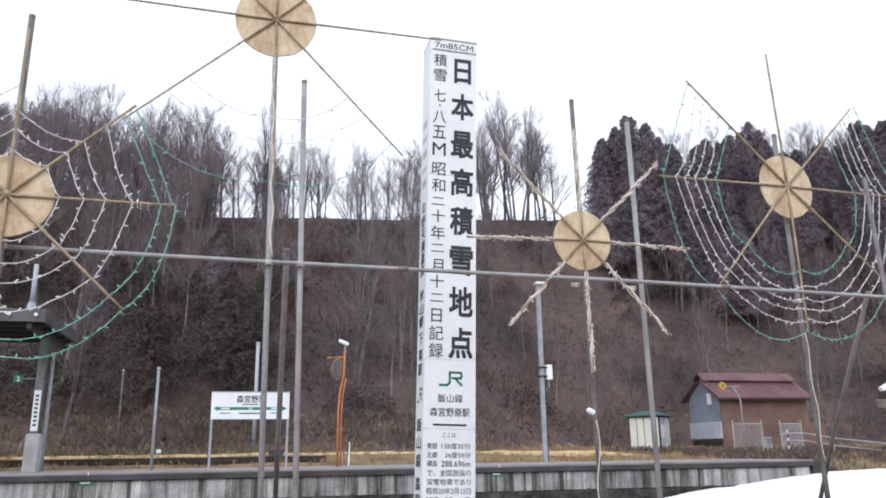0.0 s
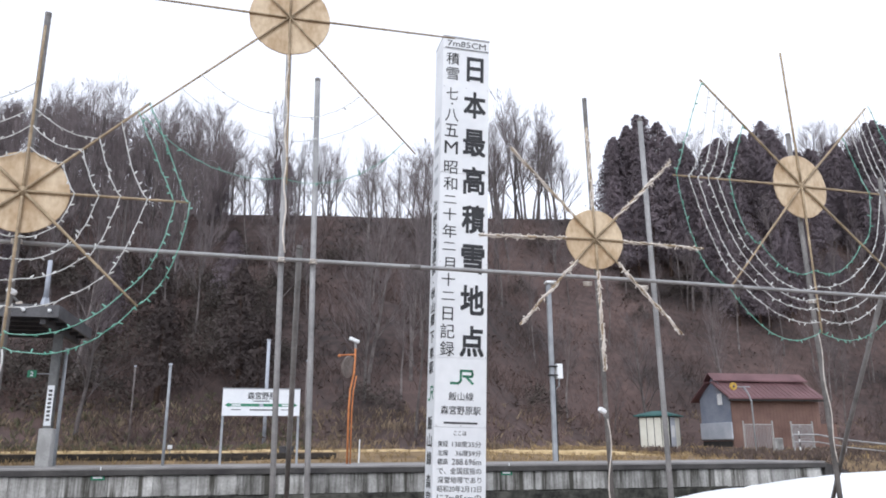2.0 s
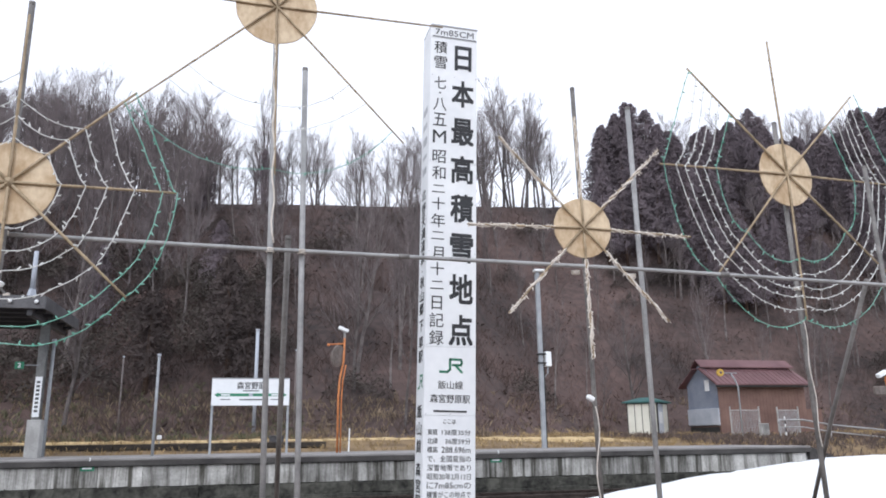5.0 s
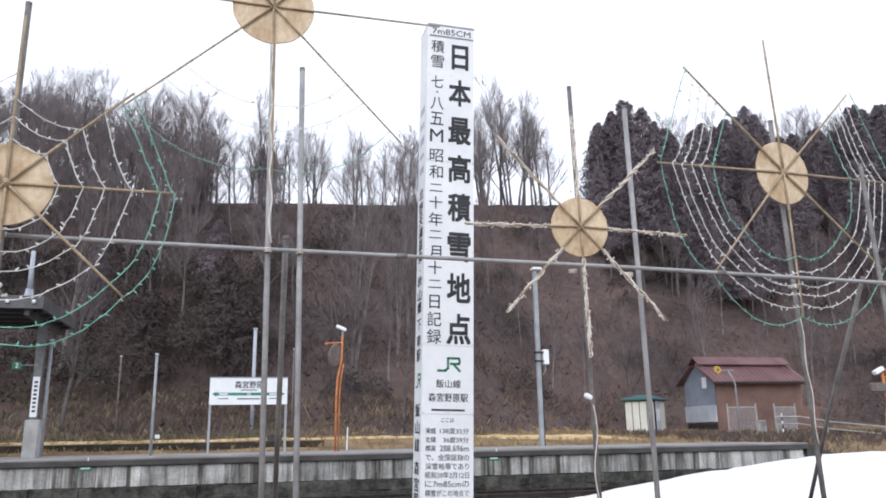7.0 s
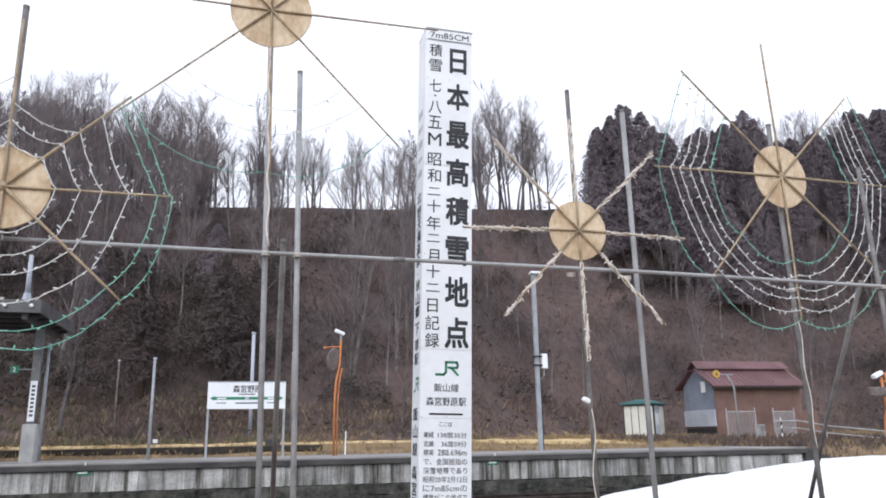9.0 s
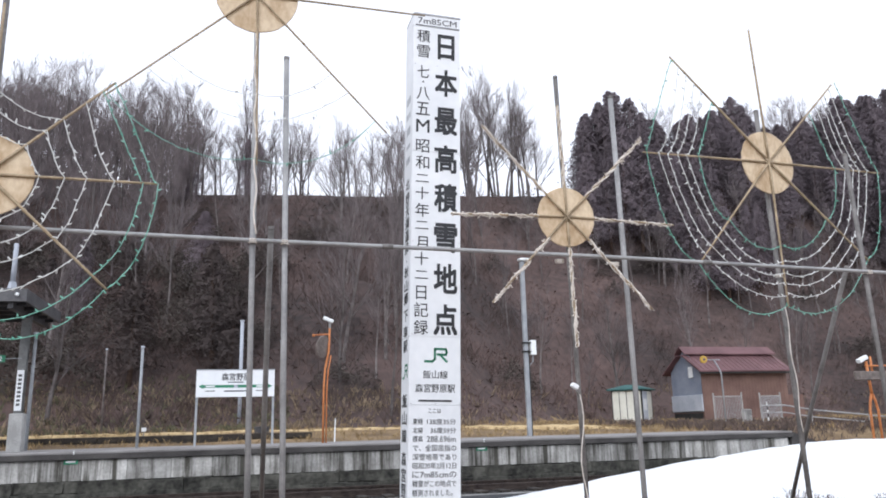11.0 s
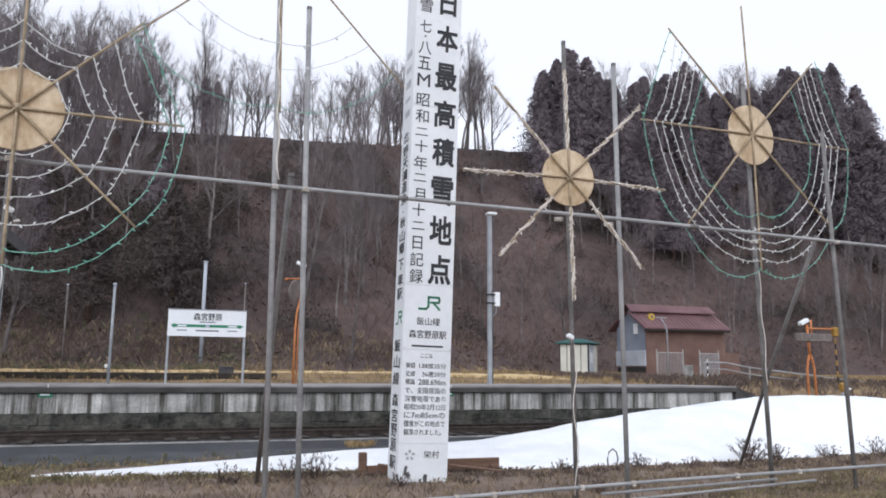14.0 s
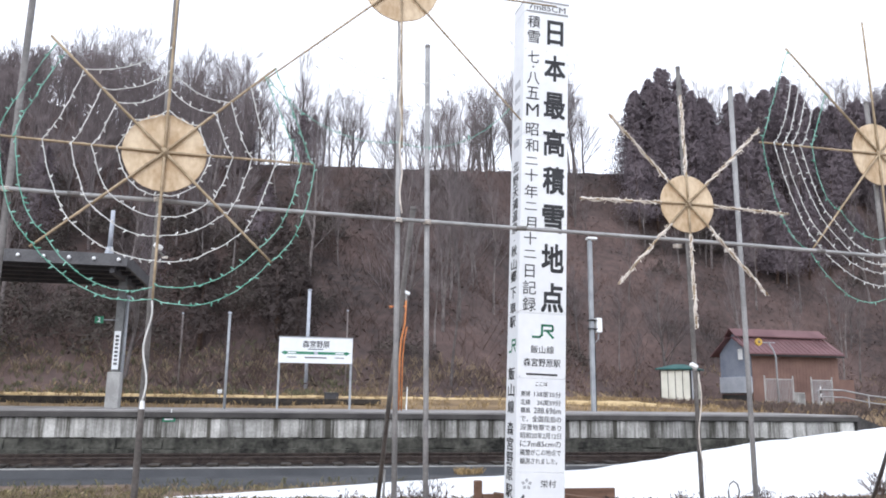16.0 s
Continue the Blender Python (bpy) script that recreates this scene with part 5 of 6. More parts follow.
def canopy():
    ob = thing("platform_canopy", (-4.75, 20, P_TOP), "dark flat-roofed platform shelter on a steel column", "shelter")
    z = 4.48 - P_TOP
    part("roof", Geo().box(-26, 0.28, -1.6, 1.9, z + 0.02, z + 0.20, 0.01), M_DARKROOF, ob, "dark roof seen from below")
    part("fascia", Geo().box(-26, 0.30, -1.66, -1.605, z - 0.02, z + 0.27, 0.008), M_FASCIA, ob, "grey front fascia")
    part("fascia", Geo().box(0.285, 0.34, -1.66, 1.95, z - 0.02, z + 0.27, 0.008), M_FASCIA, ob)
    for x in (-7, -14, -21, 0.0):
        part("column_base", Geo().box(x - 0.155, x + 0.155, -0.16, 0.16, -0.02, 0.86, 0.02), M_CONC, ob, "square concrete column foot")
        g = Geo()
        g.box(x - 0.09, x + 0.09, -0.09, -0.075, 0.86, z + 0.03)
        g.box(x - 0.09, x + 0.09, 0.075, 0.09, 0.86, z + 0.03)
        g.box(x - 0.012, x + 0.012, -0.075, 0.075, 0.86, z + 0.03)
        part("column", g, M_COLUMN, ob, "grey steel column")
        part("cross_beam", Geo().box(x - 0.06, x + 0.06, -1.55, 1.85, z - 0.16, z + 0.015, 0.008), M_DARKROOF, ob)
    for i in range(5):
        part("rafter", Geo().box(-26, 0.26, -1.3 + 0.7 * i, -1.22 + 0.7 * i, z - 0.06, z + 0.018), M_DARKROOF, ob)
    for i in range(14):
        part("bulb", Geo().ball((0.15 - 0.53 * i, -1.70, z + 0.13), 0.045, 8, 6), M_LENS, ob, "small white globe lamp")
    sign = part("name_plate", Geo().box(-0.075, 0.075, -0.125, -0.105, 0.92, 1.85, 0.004), M_WHITE, ob, "narrow white upright name plate")
    for k in range(8):
        part("bar", Geo().box(-0.038, 0.038, -0.1295, -0.1255, 1.03 + 0.095 * k, 1.085 + 0.095 * k), M_GREYINK, sign)
    part("plate_arm", Geo().tube([(0, -0.08, 2.12), (-0.42, -0.08, 2.12)], 0.012, 6), M_GREYSTEEL, ob)
    pl = part("number_plate_green", Geo().box(-0.56, -0.36, -0.10, -0.085, 2.03, 2.20, 0.004), M_GREEN, ob, "small green platform number plate")
    g = Geo()
    letters(g, "2", -0.46, 2.115, 0.07, 0.11, off=-0.1045, bold=0.02)
    part("figure", g, M_WHITE, pl)
    ob = thing("roof_mast", (-5.15, 20, 4.68), "pale grey tapered mast standing on the canopy roof", "mast")
    part("foot", Geo().tube([(0, 0, 0), (0, 0, 0.10), (0.01, 0, 0.52)], [0.20, 0.16, 0.075], 4), M_PALEBLUE, ob, "flared sheet-metal foot")
    part("pole", Geo().tube([(0.01, 0, 0.5), (0.01, 0, 1.45)], [0.06, 0.05], 10), M_PALEBLUE, ob, smooth=True)


canopy()


def name_board():
    ob = thing("station_name_board", (0.10, 20.4, P_TOP - 0.045), "white station name board with a green band on two posts", "sign")
    for x in (-0.935, 0.935):
        part("post", Geo().box(x - 0.028, x + 0.028, -0.028, 0.028, 0.02, 1.93, 0.006), M_GREYSTEEL, ob)
    part("board", Geo().box(-0.962, 0.962, -0.04, -0.031, 1.235, 1.90, 0.003), M_WHITE, ob, "white sign face")
    part("top_trim", Geo().box(-0.97, 0.97, -0.05, 0.04, 1.90, 1.925, 0.004), M_GREYSTEEL, ob)
    g = Geo()
    letters(g, "森宮野原", 0.0, 1.735, 0.70, 0.19, off=-0.0435, bold=0.016)
    part("lettering", g, M_BLACK, ob, "black station name")
    part("small_bars", Geo().box(-0.20, 0.20, -0.0445, -0.0405, 1.588, 1.612), M_GREYINK, ob)
    g = Geo().add([(-0.80, -0.044, 1.465), (0.80, -0.044, 1.465), (0.80, -0.044, 1.535), (-0.80, -0.044, 1.535)], [(0, 1, 2, 3)])
    part("band", g, M_GREEN, ob, "green band")
    for s in (-1, 1):
        part("arrow", Geo().add([(s * 0.79, -0.0445, 1.44), (s * 0.90, -0.0445, 1.50), (s * 0.79, -0.0445, 1.56)], [(0, 1, 2) if s > 0 else (2, 1, 0)]), M_GREEN, ob, "green arrow head")
        part("small_bars", Geo().box(s * 0.62 - 0.11, s * 0.62 + 0.11, -0.0465, -0.0445, 1.482, 1.518), M_WHITE, ob)
        part("small_bars", Geo().box(s * 0.62 - 0.12, s * 0.62 + 0.12, -0.0445, -0.0405, 1.375, 1.395), M_GREYINK, ob)
    part("green_square", Geo().box(-0.05, 0.05, -0.047, -0.0445, 1.462, 1.538), M_PALEBLUE, ob)
    part("small_bars", Geo().box(-0.28, 0.28, -0.0445, -0.0405, 1.365, 1.395), M_GREYINK, ob)


name_board()


def upright(name, x, y, z0, z1, w, label, mat=M_GREYSTEEL):
    ob = thing(name, (x, y, z0), label, "post", "plain posts by the platform")
    part("shaft", Geo().tube([(0, 0, -0.05), (0, 0, z1 - z0)], [w / 2, w / 2 * 0.9], 10), mat, ob, smooth=True)
    part("cap", Geo().tube([(0, 0, z1 - z0 - 0.02), (0, 0, z1 - z0 + 0.03)], w / 2 * 1.2, 10), M_PALEBLUE, ob)
    return ob


upright("marker_post", -2.13, 20.0, P_TOP, 3.64, 0.075, "thin grey post standing on the platform")
upright("marker_post", -4.80, 21.2, P_TOP, 4.1, 0.09, "grey steel post beside the canopy column")
upright("lamp_post", 0.28, 28.4, land(0.28, 28.4), 5.44, 0.14, "pale grey post with small fittings behind the platform", M_PALEBLUE)
upright("marker_post", -4.0, 27.2, 1.5, 4.3, 0.06, "thin weathered post at the foot of the hill", M_BARK)
upright("marker_post", 1.6, 27.3, 1.5, 4.6, 0.05, "thin weathered post at the foot of the hill", M_BARK)


def platform_lamp():
    ob = thing("platform_lamp", (8.48, 21.66, P_TOP), "grey steel lamp post with a control box on the platform", "lamp post")
    part("shaft", Geo().box(-0.062, 0.062, -0.062, 0.062, -0.02, 5.2, 0.012), M_GREYSTEEL, ob)
    # the shaft's shaded side, added as a near-black strip
    part("shade_side", Geo().box(0.063, 0.095, -0.045, 0.045, -0.02, 2.4, 0.008), M_DARK, ob, "dark strip standing in for the shaft's shaded side")
    part("lamp_head", Geo().box(-0.10, 0.22, -0.12, 0.12, 5.24, 5.32, 0.02), M_LENS, ob, "flat white lamp head")
    part("neck", Geo().tube([(0, 0, 5.18), (0.02, 0, 5.26)], 0.05, 8), M_GREYSTEEL, ob)
    part("control_box", Geo().box(0.13, 0.31, -0.10, 0.10, 2.36, 2.80, 0.012), M_LENS, ob, "pale control box")
    part("band", Geo().box(-0.1, 0.15, -0.1, 0.1, 2.44, 2.48), M_DARK, ob)
    part("band", Geo().box(-0.1, 0.15, -0.1, 0.1, 2.70, 2.74), M_DARK, ob)
    part("conduit", Geo().tube([(0.22, 0, 2.36), (0.21, 0, 2.16), (0.1, 0, 2.05)], 0.02, 6), M_GREYSTEEL, ob)


platform_lamp()


def mirror_stand():
    ob = thing("mirror_stand", (2.30, 20.0, P_TOP), "bent orange post carrying a platform mirror and a white camera", "mirror stand")
    part("post", Geo().tube([(-0.03, 0, -0.02), (-0.02, 0, 1.4), (0.01, 0, 1.85), (0.10, 0, 2.3), (0.12, 0, 2.95)], 0.027, 10), M_ORANGE, ob, smooth=True)
    part("conduit", Geo().tube([(0.05, 0.02, -0.02), (0.06, 0.02, 1.3), (0.09, 0.02, 1.8), (0.16, 0.02, 2.2)], 0.018, 8), M_ORANGE, ob, smooth=True)
    part("arm", Geo().tube([(0.12, 0, 2.75), (-0.28, -0.02, 2.72)], 0.02, 8), M_ORANGE, ob, smooth=True)
    m = part("mirror", Geo().disc((0, 0), 0.21, -0.03, 0.03, 28), M_MIRROR, ob, "dull round mirror seen from the side")
    m.matrix_local = Matrix.Translation((-0.06, -0.04, 2.42)) @ pose(0, 0, 0, 10, 0, 32) @ Matrix.Diagonal((1, 1, 1.35, 1))
    part("camera_mount", Geo().tube([(0.12, 0, 2.9), (0.12, 0, 3.06)], 0.03, 8), M_KERB, ob)
    c = part("white_camera", Geo().box(-0.20, 0.08, -0.06, 0.06, 0, 0.09, 0.015), M_LENS, ob, "white camera housing")
    c.matrix_local = pose(0.12, 0, 3.06, 0, 22, 0)
    part("red_lamp", Geo().ball((-0.30, -0.03, 2.71), 0.04, 8, 6), M_ORANGE, ob)


mirror_stand()


def retaining_edge():
    ob = solo("retaining_wall", Geo().box(-45, 2.35, 24.06, 24.3, 0.9, 1.46), M_SLEEPER, "low dark retaining wall of old sleepers", "wall", kind="structure")
    me = Geo().box(0, 1.98, 0, 0.12, 0, 0.155, 0.012).mesh("timber", M_SLEEPER)
    for r in range(3):
        for i in range(14):
            o = part("timber", me, None, ob)
            o.matrix_world = pose(-25.6 + 2.0 * i - (0.9 if r == 1 else 0), 23.94 + R.uniform(-0.012, 0.012), 1.03 + 0.16 * r)
    g = Geo()
    n = 260
    for i in range(n + 1):
        x = -45 + 62 * i / n
        zc = 1.60 - 0.012 * max(0, x - 6) + 0.025 * nz(x, 0, 0.8) - 0.30 * smooth01((x - 12) / 5)
        for k in range(6):
            a = math.pi * k / 5
            g.v.append((x, 26.6 - 0.16 * math.cos(a) + 0.05 * nz(x, 3, 0.5), zc - 0.20 + (0.20 + 0.05 * nz(x, k, 2.5)) * math.sin(a)))
    for i in range(n):
        for k in range(5):
            a = i * 6 + k
            g.f.append((a, a + 6, a + 7, a + 1))
            g.m.append(0)
    solo("straw_bank", g, M_BERM, "low bank edge of flattened pale straw", "bank", kind="structure", smooth=True)
    ob = thing("small_crate", (0.95, 25.2, land(0.95, 25.2)), "small dark crate lying in the dry grass", "crate")
    part("body", Geo().box(-0.22, 0.22, -0.15, 0.15, -0.02, 0.24, 0.015), M_DARKROOF, ob)
    part("lid", Geo().box(-0.24, 0.24, -0.17, 0.17, 0.24, 0.27, 0.006), M_FASCIA, ob)
    ob = thing("white_marker", (-2.55, 25.6, land(-2.55, 25.6)), "small white marker block on a short stake", "marker")
    part("stake", Geo().tube([(0, 0, -0.05), (0, 0, 0.2)], 0.02, 6), M_KERB, ob)
    part("block", Geo().box(-0.07, 0.07, -0.05, 0.05, 0.18, 0.30, 0.01), M_LENS, ob)
    ob = thing("marker_stake", (2.75, 21.5, P_TOP), "thin white stake at the platform's back edge", "stake")
    part("stake", Geo().tube([(0, 0, -0.05), (0.02, 0, 0.62)], [0.022, 0.016], 6), M_LENS, ob)


retaining_edge()

for x_ in (-3.22, 5.88):
    ob_ = thing("green_wall_plate", (x_, P_FRONT + 0.075, 1.035), "small green plate fixed on the platform wall", "plate", "green plates on the platform wall")
    part("plate", Geo().box(-0.14, 0.14, -0.016, 0.0, -0.055, 0.055, 0.003), M_GREEN, ob_)
    part("bar", Geo().box(-0.10, 0.09, -0.0195, -0.0165, -0.018, 0.018), M_LENS, ob_)
    part("peg", Geo().tube([(0.05, -0.06, 0.10), (0.05, -0.06, 0.22)], 0.012, 6), M_LENS, ob_)


def garden_shed():
    """Set cornerwise to the track: a panelled long face and a paler end with a door sheet."""
    A, B, H = 1.66, 1.85, 1.80
    ob = thing("storage_shed", (21.08, 37.6, land(21.0, 38) - 0.12), "small cream panelled storage shed with a teal roof", "shed", turn=(0, 0, 45))
    part("body", Geo().box(0.02, B, 0.02, A, -0.12, H - 0.02), M_DARK, ob, "dark frame between the panels")
    n = 4
    for k in range(n):
        y0 = 0.05 + (A - 0.08) * k / n
        part("panel", Geo().box(-0.014, 0.018, y0 + 0.02, y0 + (A - 0.08) / n - 0.02, 0.03, H - 0.06, 0.008), M_SHED, ob)
    part("end_panel", Geo().box(0.06, 0.95, -0.014, 0.018, -0.06, H - 0.06, 0.008), M_PALEBLUE, ob, "pale grey end panel")
    part("end_panel", Geo().box(1.0, B - 0.05, -0.014, 0.018, 0.03, H - 0.06, 0.008), M_SHED, ob)
    part("notice", Geo().box(0.22, 0.78, -0.019, -0.0145, 0.72, 1.32), M_LENS, ob, "white sheet fixed to the end panel")
    for x, y in ((0.0, 0.0), (0.0, A - 0.03), (B - 0.03, 0.0)):
        part("corner_post", Geo().box(x - 0.022, x + 0.03, y - 0.022, y + 0.03, -0.12, H, 0.006), M_DARK, ob, "dark corner post")
    part("base_rail", Geo().box(-0.03, B + 0.03, -0.03, A + 0.03, -0.20, -0.08, 0.01), M_FASCIA, ob)
    o = 0.20
    q = [(-o, -o), (B + o, -o), (B + o, A + o), (-o, A + o)]
    part("roof", Geo().add([(x, y, H) for x, y in q] + [(x, y, H + 0.06) for x, y in q] + [(0.6, 0.55, H + 0.30), (B - 0.6, 0.55, H + 0.30), (B - 0.6, A - 0.55, H + 0.30), (0.6, A - 0.55, H + 0.30)],
                           [(3, 2, 1, 0), (0, 1, 5, 4), (1, 2, 6, 5), (2, 3, 7, 6), (3, 0, 4, 7), (4, 5, 9, 8), (5, 6, 10, 9), (6, 7, 11, 10), (7, 4, 8, 11), (8, 9, 10, 11)]), M_SHEDROOF, ob, "low teal hipped roof")


garden_shed()


def barn():
    x0, x1, y0, y1, zb, ze, zr = 24.40, 29.75, 37.0, 40.0, 1.5, 4.24, 5.56
    ob = thing("barn", (x0, y0, zb), "brown metal-clad barn with a rusty red two-tier roof", "barn")
    L, D, e, r = x1 - x0, y1 - y0, ze - zb, zr - zb
    g = Geo()
    g.slot = 0
    g.add([(0, 0, -0.4), (L, 0, -0.4), (L, 0, e), (0, 0, e), (0, D, -0.4), (L, D, -0.4), (L, D, e), (0, D, e), (0, D / 2, r - 0.06), (L, D / 2, r - 0.06)],
          [(0, 1, 2, 3), (5, 4, 7, 6), (1, 5, 6, 9, 2), (4, 0, 3, 8, 7)])
    part("wall", g, M_BARN, ob, "brown sheet walls")
    g = Geo().add([(-0.015, 0.03, 0.5), (-0.015, D - 0.02, 0.5), (-0.015, D - 0.02, e), (-0.015, D / 2, r - 0.1), (-0.015, 0.03, e)], [(4, 3, 2, 1, 0)])
    part("gable_sheet", g, M_BLUEGREY, ob, "blue-grey gable cladding")
    part("gable_skirt", Geo().box(-0.10, -0.02, 0.0, D, 0.55, 1.42, 0.01), M_PALEBLUE, ob, "paler lower cladding")
    # no opening here: a near-black sheet paints the shade under the gable
    part("underside", Geo().box(-0.05, -0.017, 0.1, D - 0.1, -0.3, 0.45), M_DARK, ob, "dark sheet standing in for the shade of an open base")
    part("gable_window", Geo().box(-0.06, -0.018, 0.75, 1.15, 2.35, 2.95, 0.01), M_LENS, ob, "small white gable shutter")
    for i in range(26):
        part("rib", Geo().box(0.1 + 0.2 * i, 0.13 + 0.2 * i, -0.018, -0.002, 0.0, e - 0.05), M_BARN, ob)
    m = r - 0.48
    t = (r - m) / (r - e + 0.25)
    ym = D / 2 * (1 - t) - 0.05
    for s in (0, 1):
        f = (lambda y: y) if s == 0 else (lambda y: D - y)
        q = [(-0.35, f(-0.4), e - 0.14), (L + 0.18, f(-0.4), e - 0.12), (L + 0.2, f(ym + 0.25), m), (-0.35, f(ym + 0.25), m)]
        q += [(a, b, c + 0.06) for a, b, c in q]
        part("lower_roof", Geo().add(q, [(0, 1, 2, 3), (7, 6, 5, 4), (0, 4, 5, 1), (1, 5, 6, 2), (2, 6, 7, 3), (3, 7, 4, 0)]), M_ROOFRED, ob, "rusty red lower roof")
        q = [(-0.30, f(ym), m + 0.06), (L + 0.25, f(ym), m + 0.06), (L + 0.15, f(D / 2), r), (-0.30, f(D / 2), r)]
        q += [(a, b, c + 0.06) for a, b, c in q]
        part("upper_roof", Geo().add(q, [(0, 1, 2, 3), (7, 6, 5, 4), (0, 4, 5, 1), (1, 5, 6, 2), (2, 6, 7, 3), (3, 7, 4, 0)]), M_ROOFRED, ob, "rusty red raised upper roof")
    for i in range(20):
        a = -0.3 + 0.29 * i
        part("roof_seam", Geo().tube([(a, -0.41, e - 0.07), (min(a, L + 0.1), ym + 0.1, m + 0.05)], 0.022, 4), M_ROOFRED, ob)
    part("eave_board", Geo().box(-0.33, L + 0.16, -0.38, -0.34, e - 0.24, e - 0.15, 0.005), M_DARK, ob, "dark eave board")
    part("lean_to", Geo().box(L + 0.01, L + 1.3, 0.4, D - 0.2, -0.4, 1.35), M_BARN, ob, "low brown lean-to")


barn()


def mesh_gate(x, y, w, h):
    z = land(x, y)
    ob = thing("mesh_gate", (x, y, z), "grey wire-mesh panel in a pale frame", "gate", "mesh panels by the barn")
    for a in (0, w):
        part("gate_post", Geo().tube([(a, 0, -0.1), (a, 0, h + 0.18)], 0.035, 8), M_CONC, ob)
    for c in (0.06, h):
        part("gate_rail", Geo().tube([(0, 0, c), (w, 0, c)], 0.025, 8), M_CONC, ob)
    for i in range(1, 18):
        part("slat", Geo().box(w * i / 18 - 0.011, w * i / 18 + 0.011, -0.008, 0.008, 0.06, h), M_GREYSTEEL, ob)


mesh_gate(23.0, 34.0, 1.6, 1.24)
mesh_gate(25.65, 34.0, 1.2, 1.24)


def cabinet_and_signal():
    z = land(21.9, 30)
    ob = thing("control_cabinet", (21.9, 30.0, z), "pale grey control cabinet in the dry grass", "cabinet")
    part("body", Geo().box(-0.19, 0.19, -0.12, 0.12, 0.05, 0.66, 0.012), M_CONC, ob)
    part("door", Geo().box(-0.16, 0.16, -0.132, -0.122, 0.09, 0.62, 0.004), M_KERB, ob)
    part("foot", Geo().box(-0.10, 0.10, -0.08, 0.08, -0.08, 0.05), M_DARK, ob)
    z = land(21.3, 30.2)
    ob = thing("yellow_beacon_post", (20.83, 30.0, z), "grey post with a yellow beacon on its arm", "beacon")
    part("post", Geo().tube([(0, 0, -0.1), (0, 0, 2.25), (-0.12, 0, 2.55), (-0.30, 0, 2.82)], 0.035, 8), M_GREYSTEEL, ob, smooth=True)
    part("arm", Geo().tube([(0.0, 0, 2.84), (-0.70, 0, 2.84)], 0.02, 8), M_GREYSTEEL, ob)
    part("beacon", Geo().add([(-0.82 + 0.17 * math.cos(a) * k, y, 2.86 + 0.17 * math.sin(a) * k) for y, k in ((-0.04, 1), (0.04, 1)) for a in [math.pi / 4 * i for i in range(8)]],
                             [tuple(range(8)), tuple(range(15, 7, -1))] + [(i, 8 + i, 8 + (i + 1) % 8, (i + 1) % 8) for i in range(8)]), M_YELLOW, ob, "yellow eight-sided beacon")
    part("beacon_lamp", Geo().ball((-0.82, -0.05, 2.86), 0.06, 8, 6), M_MIRROR, ob)
    for x in (23.3,):
        ob = thing("striped_stake", (x, 30.4, land(x, 30.4)), "short black and white striped stake", "stake", "striped stakes by the track")
        for k in range(6):
            part("band", Geo().tube([(0, 0, -0.05 + 0.17 * k), (0, 0, 0.12 + 0.17 * k)], 0.026, 8), M_LENS if k % 2 else M_DARK, ob)
    ob = thing("handrail", (19.65, 26.0, 0), "pale double pipe handrail sloping down", "handrail")
    top = [(0.0, 0, 1.95), (0.08, 0, 2.06), (1.1, 0, 2.06), (2.4, 0, 1.86), (8.8, -1.6, 1.12)]
    part("top_rail", Geo().tube(top, 0.032, 8), M_PIPE, ob, smooth=True)
    part("low_rail", Geo().tube([(a, b, c - 0.27) for a, b, c in top[1:]], 0.025, 8), M_PIPE, ob, smooth=True)
    for a, b, c in ((0.06, 0, 2.05), (2.3, 0, 1.86), (4.5, -0.52, 1.6), (6.6, -1.05, 1.36), (8.6, -1.55, 1.13)):
        part("post", Geo().tube([(a, b, land(19.65 + a, 26 + b) - 0.1), (a, b, c)], 0.026, 8), M_PIPE, ob)


cabinet_and_signal()


M_OCHRE = material("dull_yellow_paint", (0.24, 0.13, 0.02), (0.44, 0.26, 0.045), 0.6, scale=6, fine=30)


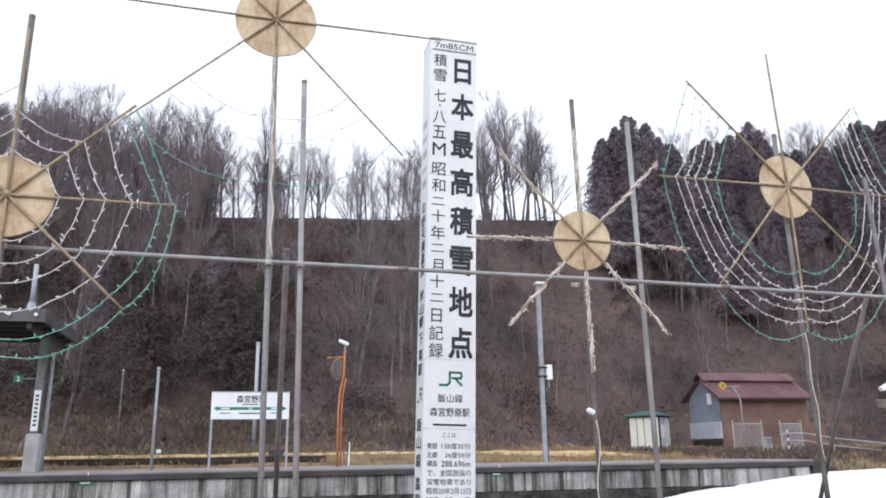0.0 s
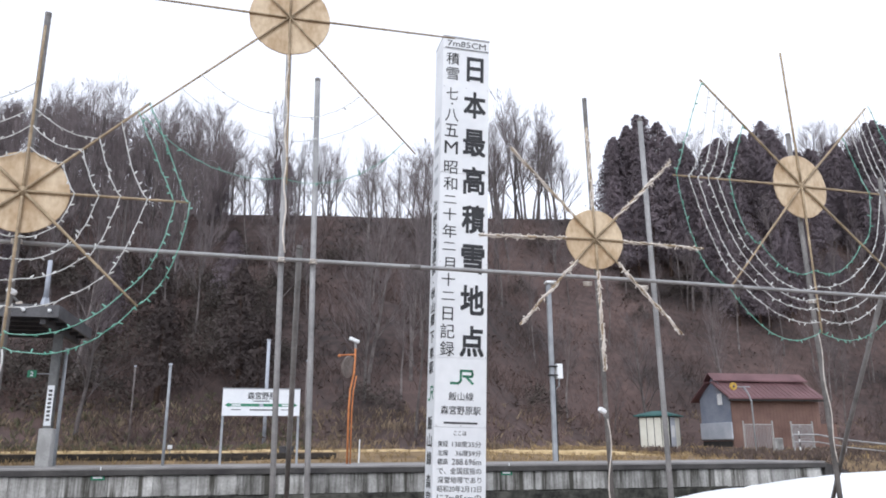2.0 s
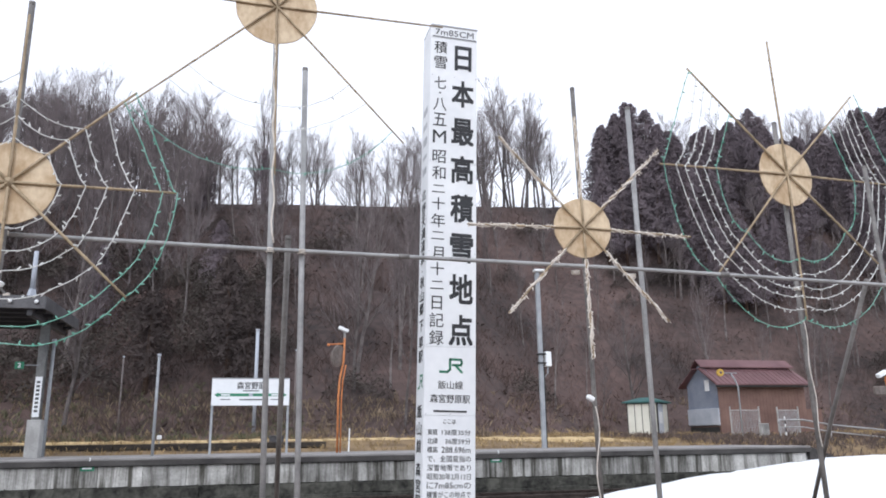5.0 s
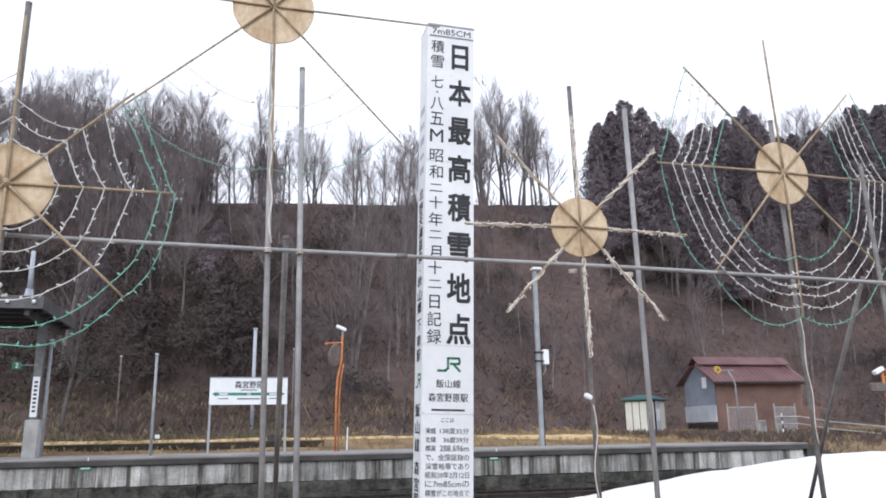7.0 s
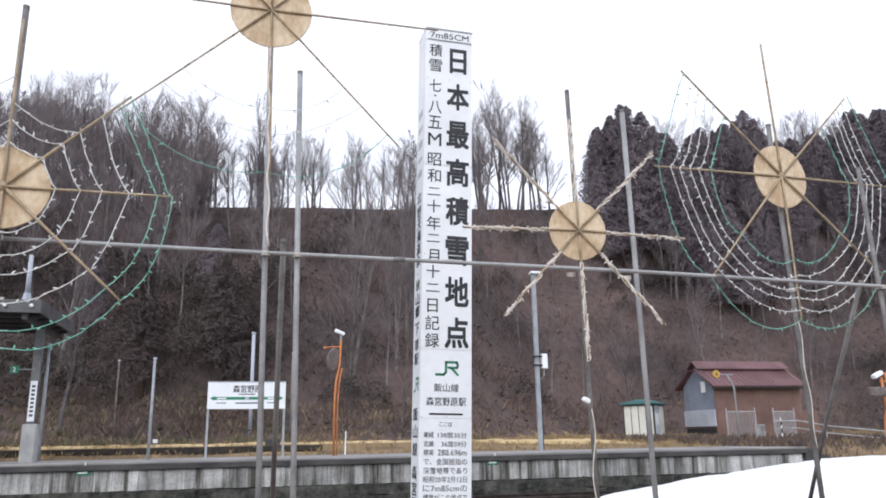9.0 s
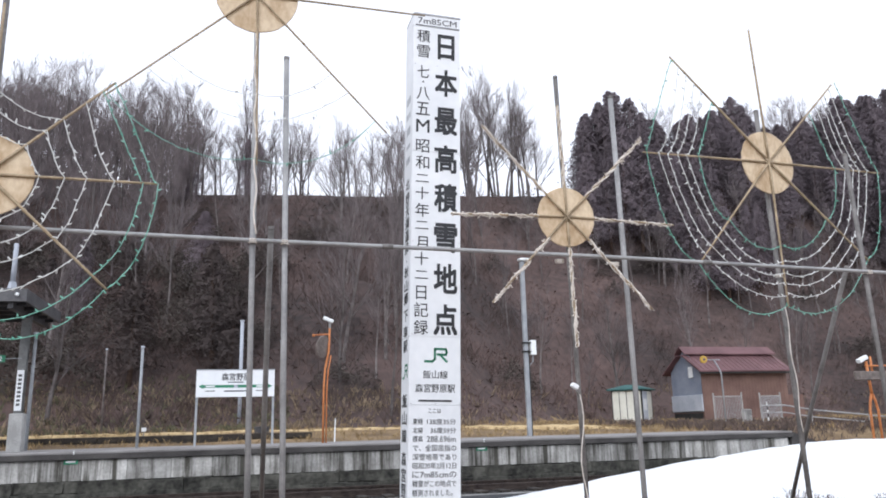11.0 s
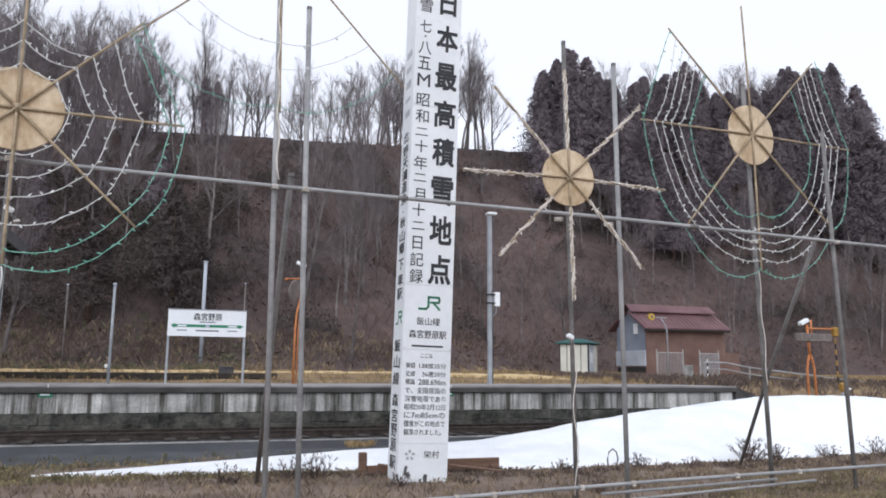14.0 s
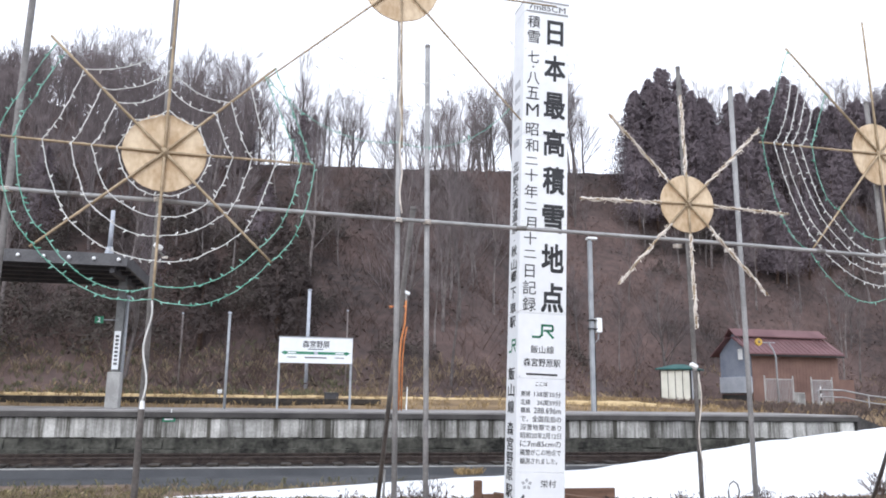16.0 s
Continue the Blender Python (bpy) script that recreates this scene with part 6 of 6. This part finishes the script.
def crossing_device():
    ob = thing("orange_signal_stand", (18.1, 18.8, land(18.1, 18.8)), "orange signal stand with a camera, arm and yellow boxes", "signal stand")
    b = land(18.1, 18.8)
    for s in (-1, 1):
        part("leg", Geo().tube([(s * 0.15, 0, -0.1), (s * 0.14, 0, 1.75 - b), (s * 0.09, 0, 2.0 - b), (s * 0.02, 0, 2.2 - b)], 0.036, 8), M_ORANGE, ob, smooth=True)
    part("mast", Geo().tube([(0.0, 0, 2.05 - b), (-0.05, 0, 3.15 - b)], 0.04, 8), M_ORANGE, ob, smooth=True)
    part("mast", Geo().tube([(0.22, 0.1, 2.6 - b), (0.22, 0.1, 3.3 - b)], 0.03, 8), M_ORANGE, ob, smooth=True)
    part("arm", Geo().box(-0.1, 1.15, -0.035, 0.035, 3.0 - b, 3.045 - b, 0.008), M_ORANGE, ob)
    part("board", Geo().box(-0.55, 0.85, -0.10, 0.02, 2.60 - b, 2.86 - b, 0.02), M_MIRROR, ob, "grey board below the arm")
    c = part("white_camera", Geo().box(-0.22, 0.12, -0.08, 0.08, 0, 0.12, 0.015), M_LENS, ob, "white camera housing")
    c.matrix_local = pose(-0.10, 0, 3.18 - b, 0, -25, 0)
    part("yellow_box", Geo().box(0.97, 1.15, -0.10, 0.10, 2.78 - b, 3.08 - b, 0.03), M_OCHRE, ob, "yellow signal box")
    part("antenna", Geo().tube([(1.0, 0, 3.16 - b), (1.0, 0, 3.32 - b)], 0.03, 6), M_DARK, ob)
    for k in range(8):
        part("band", Geo().tube([(1.05, 0, 2.72 - b - 0.17 * k), (1.06, 0, 2.55 - b - 0.17 * k)], 0.028, 8), M_DARK if k % 2 else M_OCHRE, ob)
    part("yellow_box", Geo().box(1.12, 1.30, -0.09, 0.09, 1.06 - b, 1.34 - b, 0.04), M_OCHRE, ob, "low yellow control box")
    part("pipe", Geo().tube([(1.2, 0, -0.1), (1.2, 0, 1.05 - b)], 0.04, 8), M_GREYSTEEL, ob)
    part("lamp", Geo().tube([(1.31, -0.02, 1.17 - b), (1.50, -0.04, 1.14 - b)], 0.035, 8), M_LENS, ob)


crossing_device()
bpy.data.objects.remove(FONT_OB)
bpy.data.curves.remove(FONT)
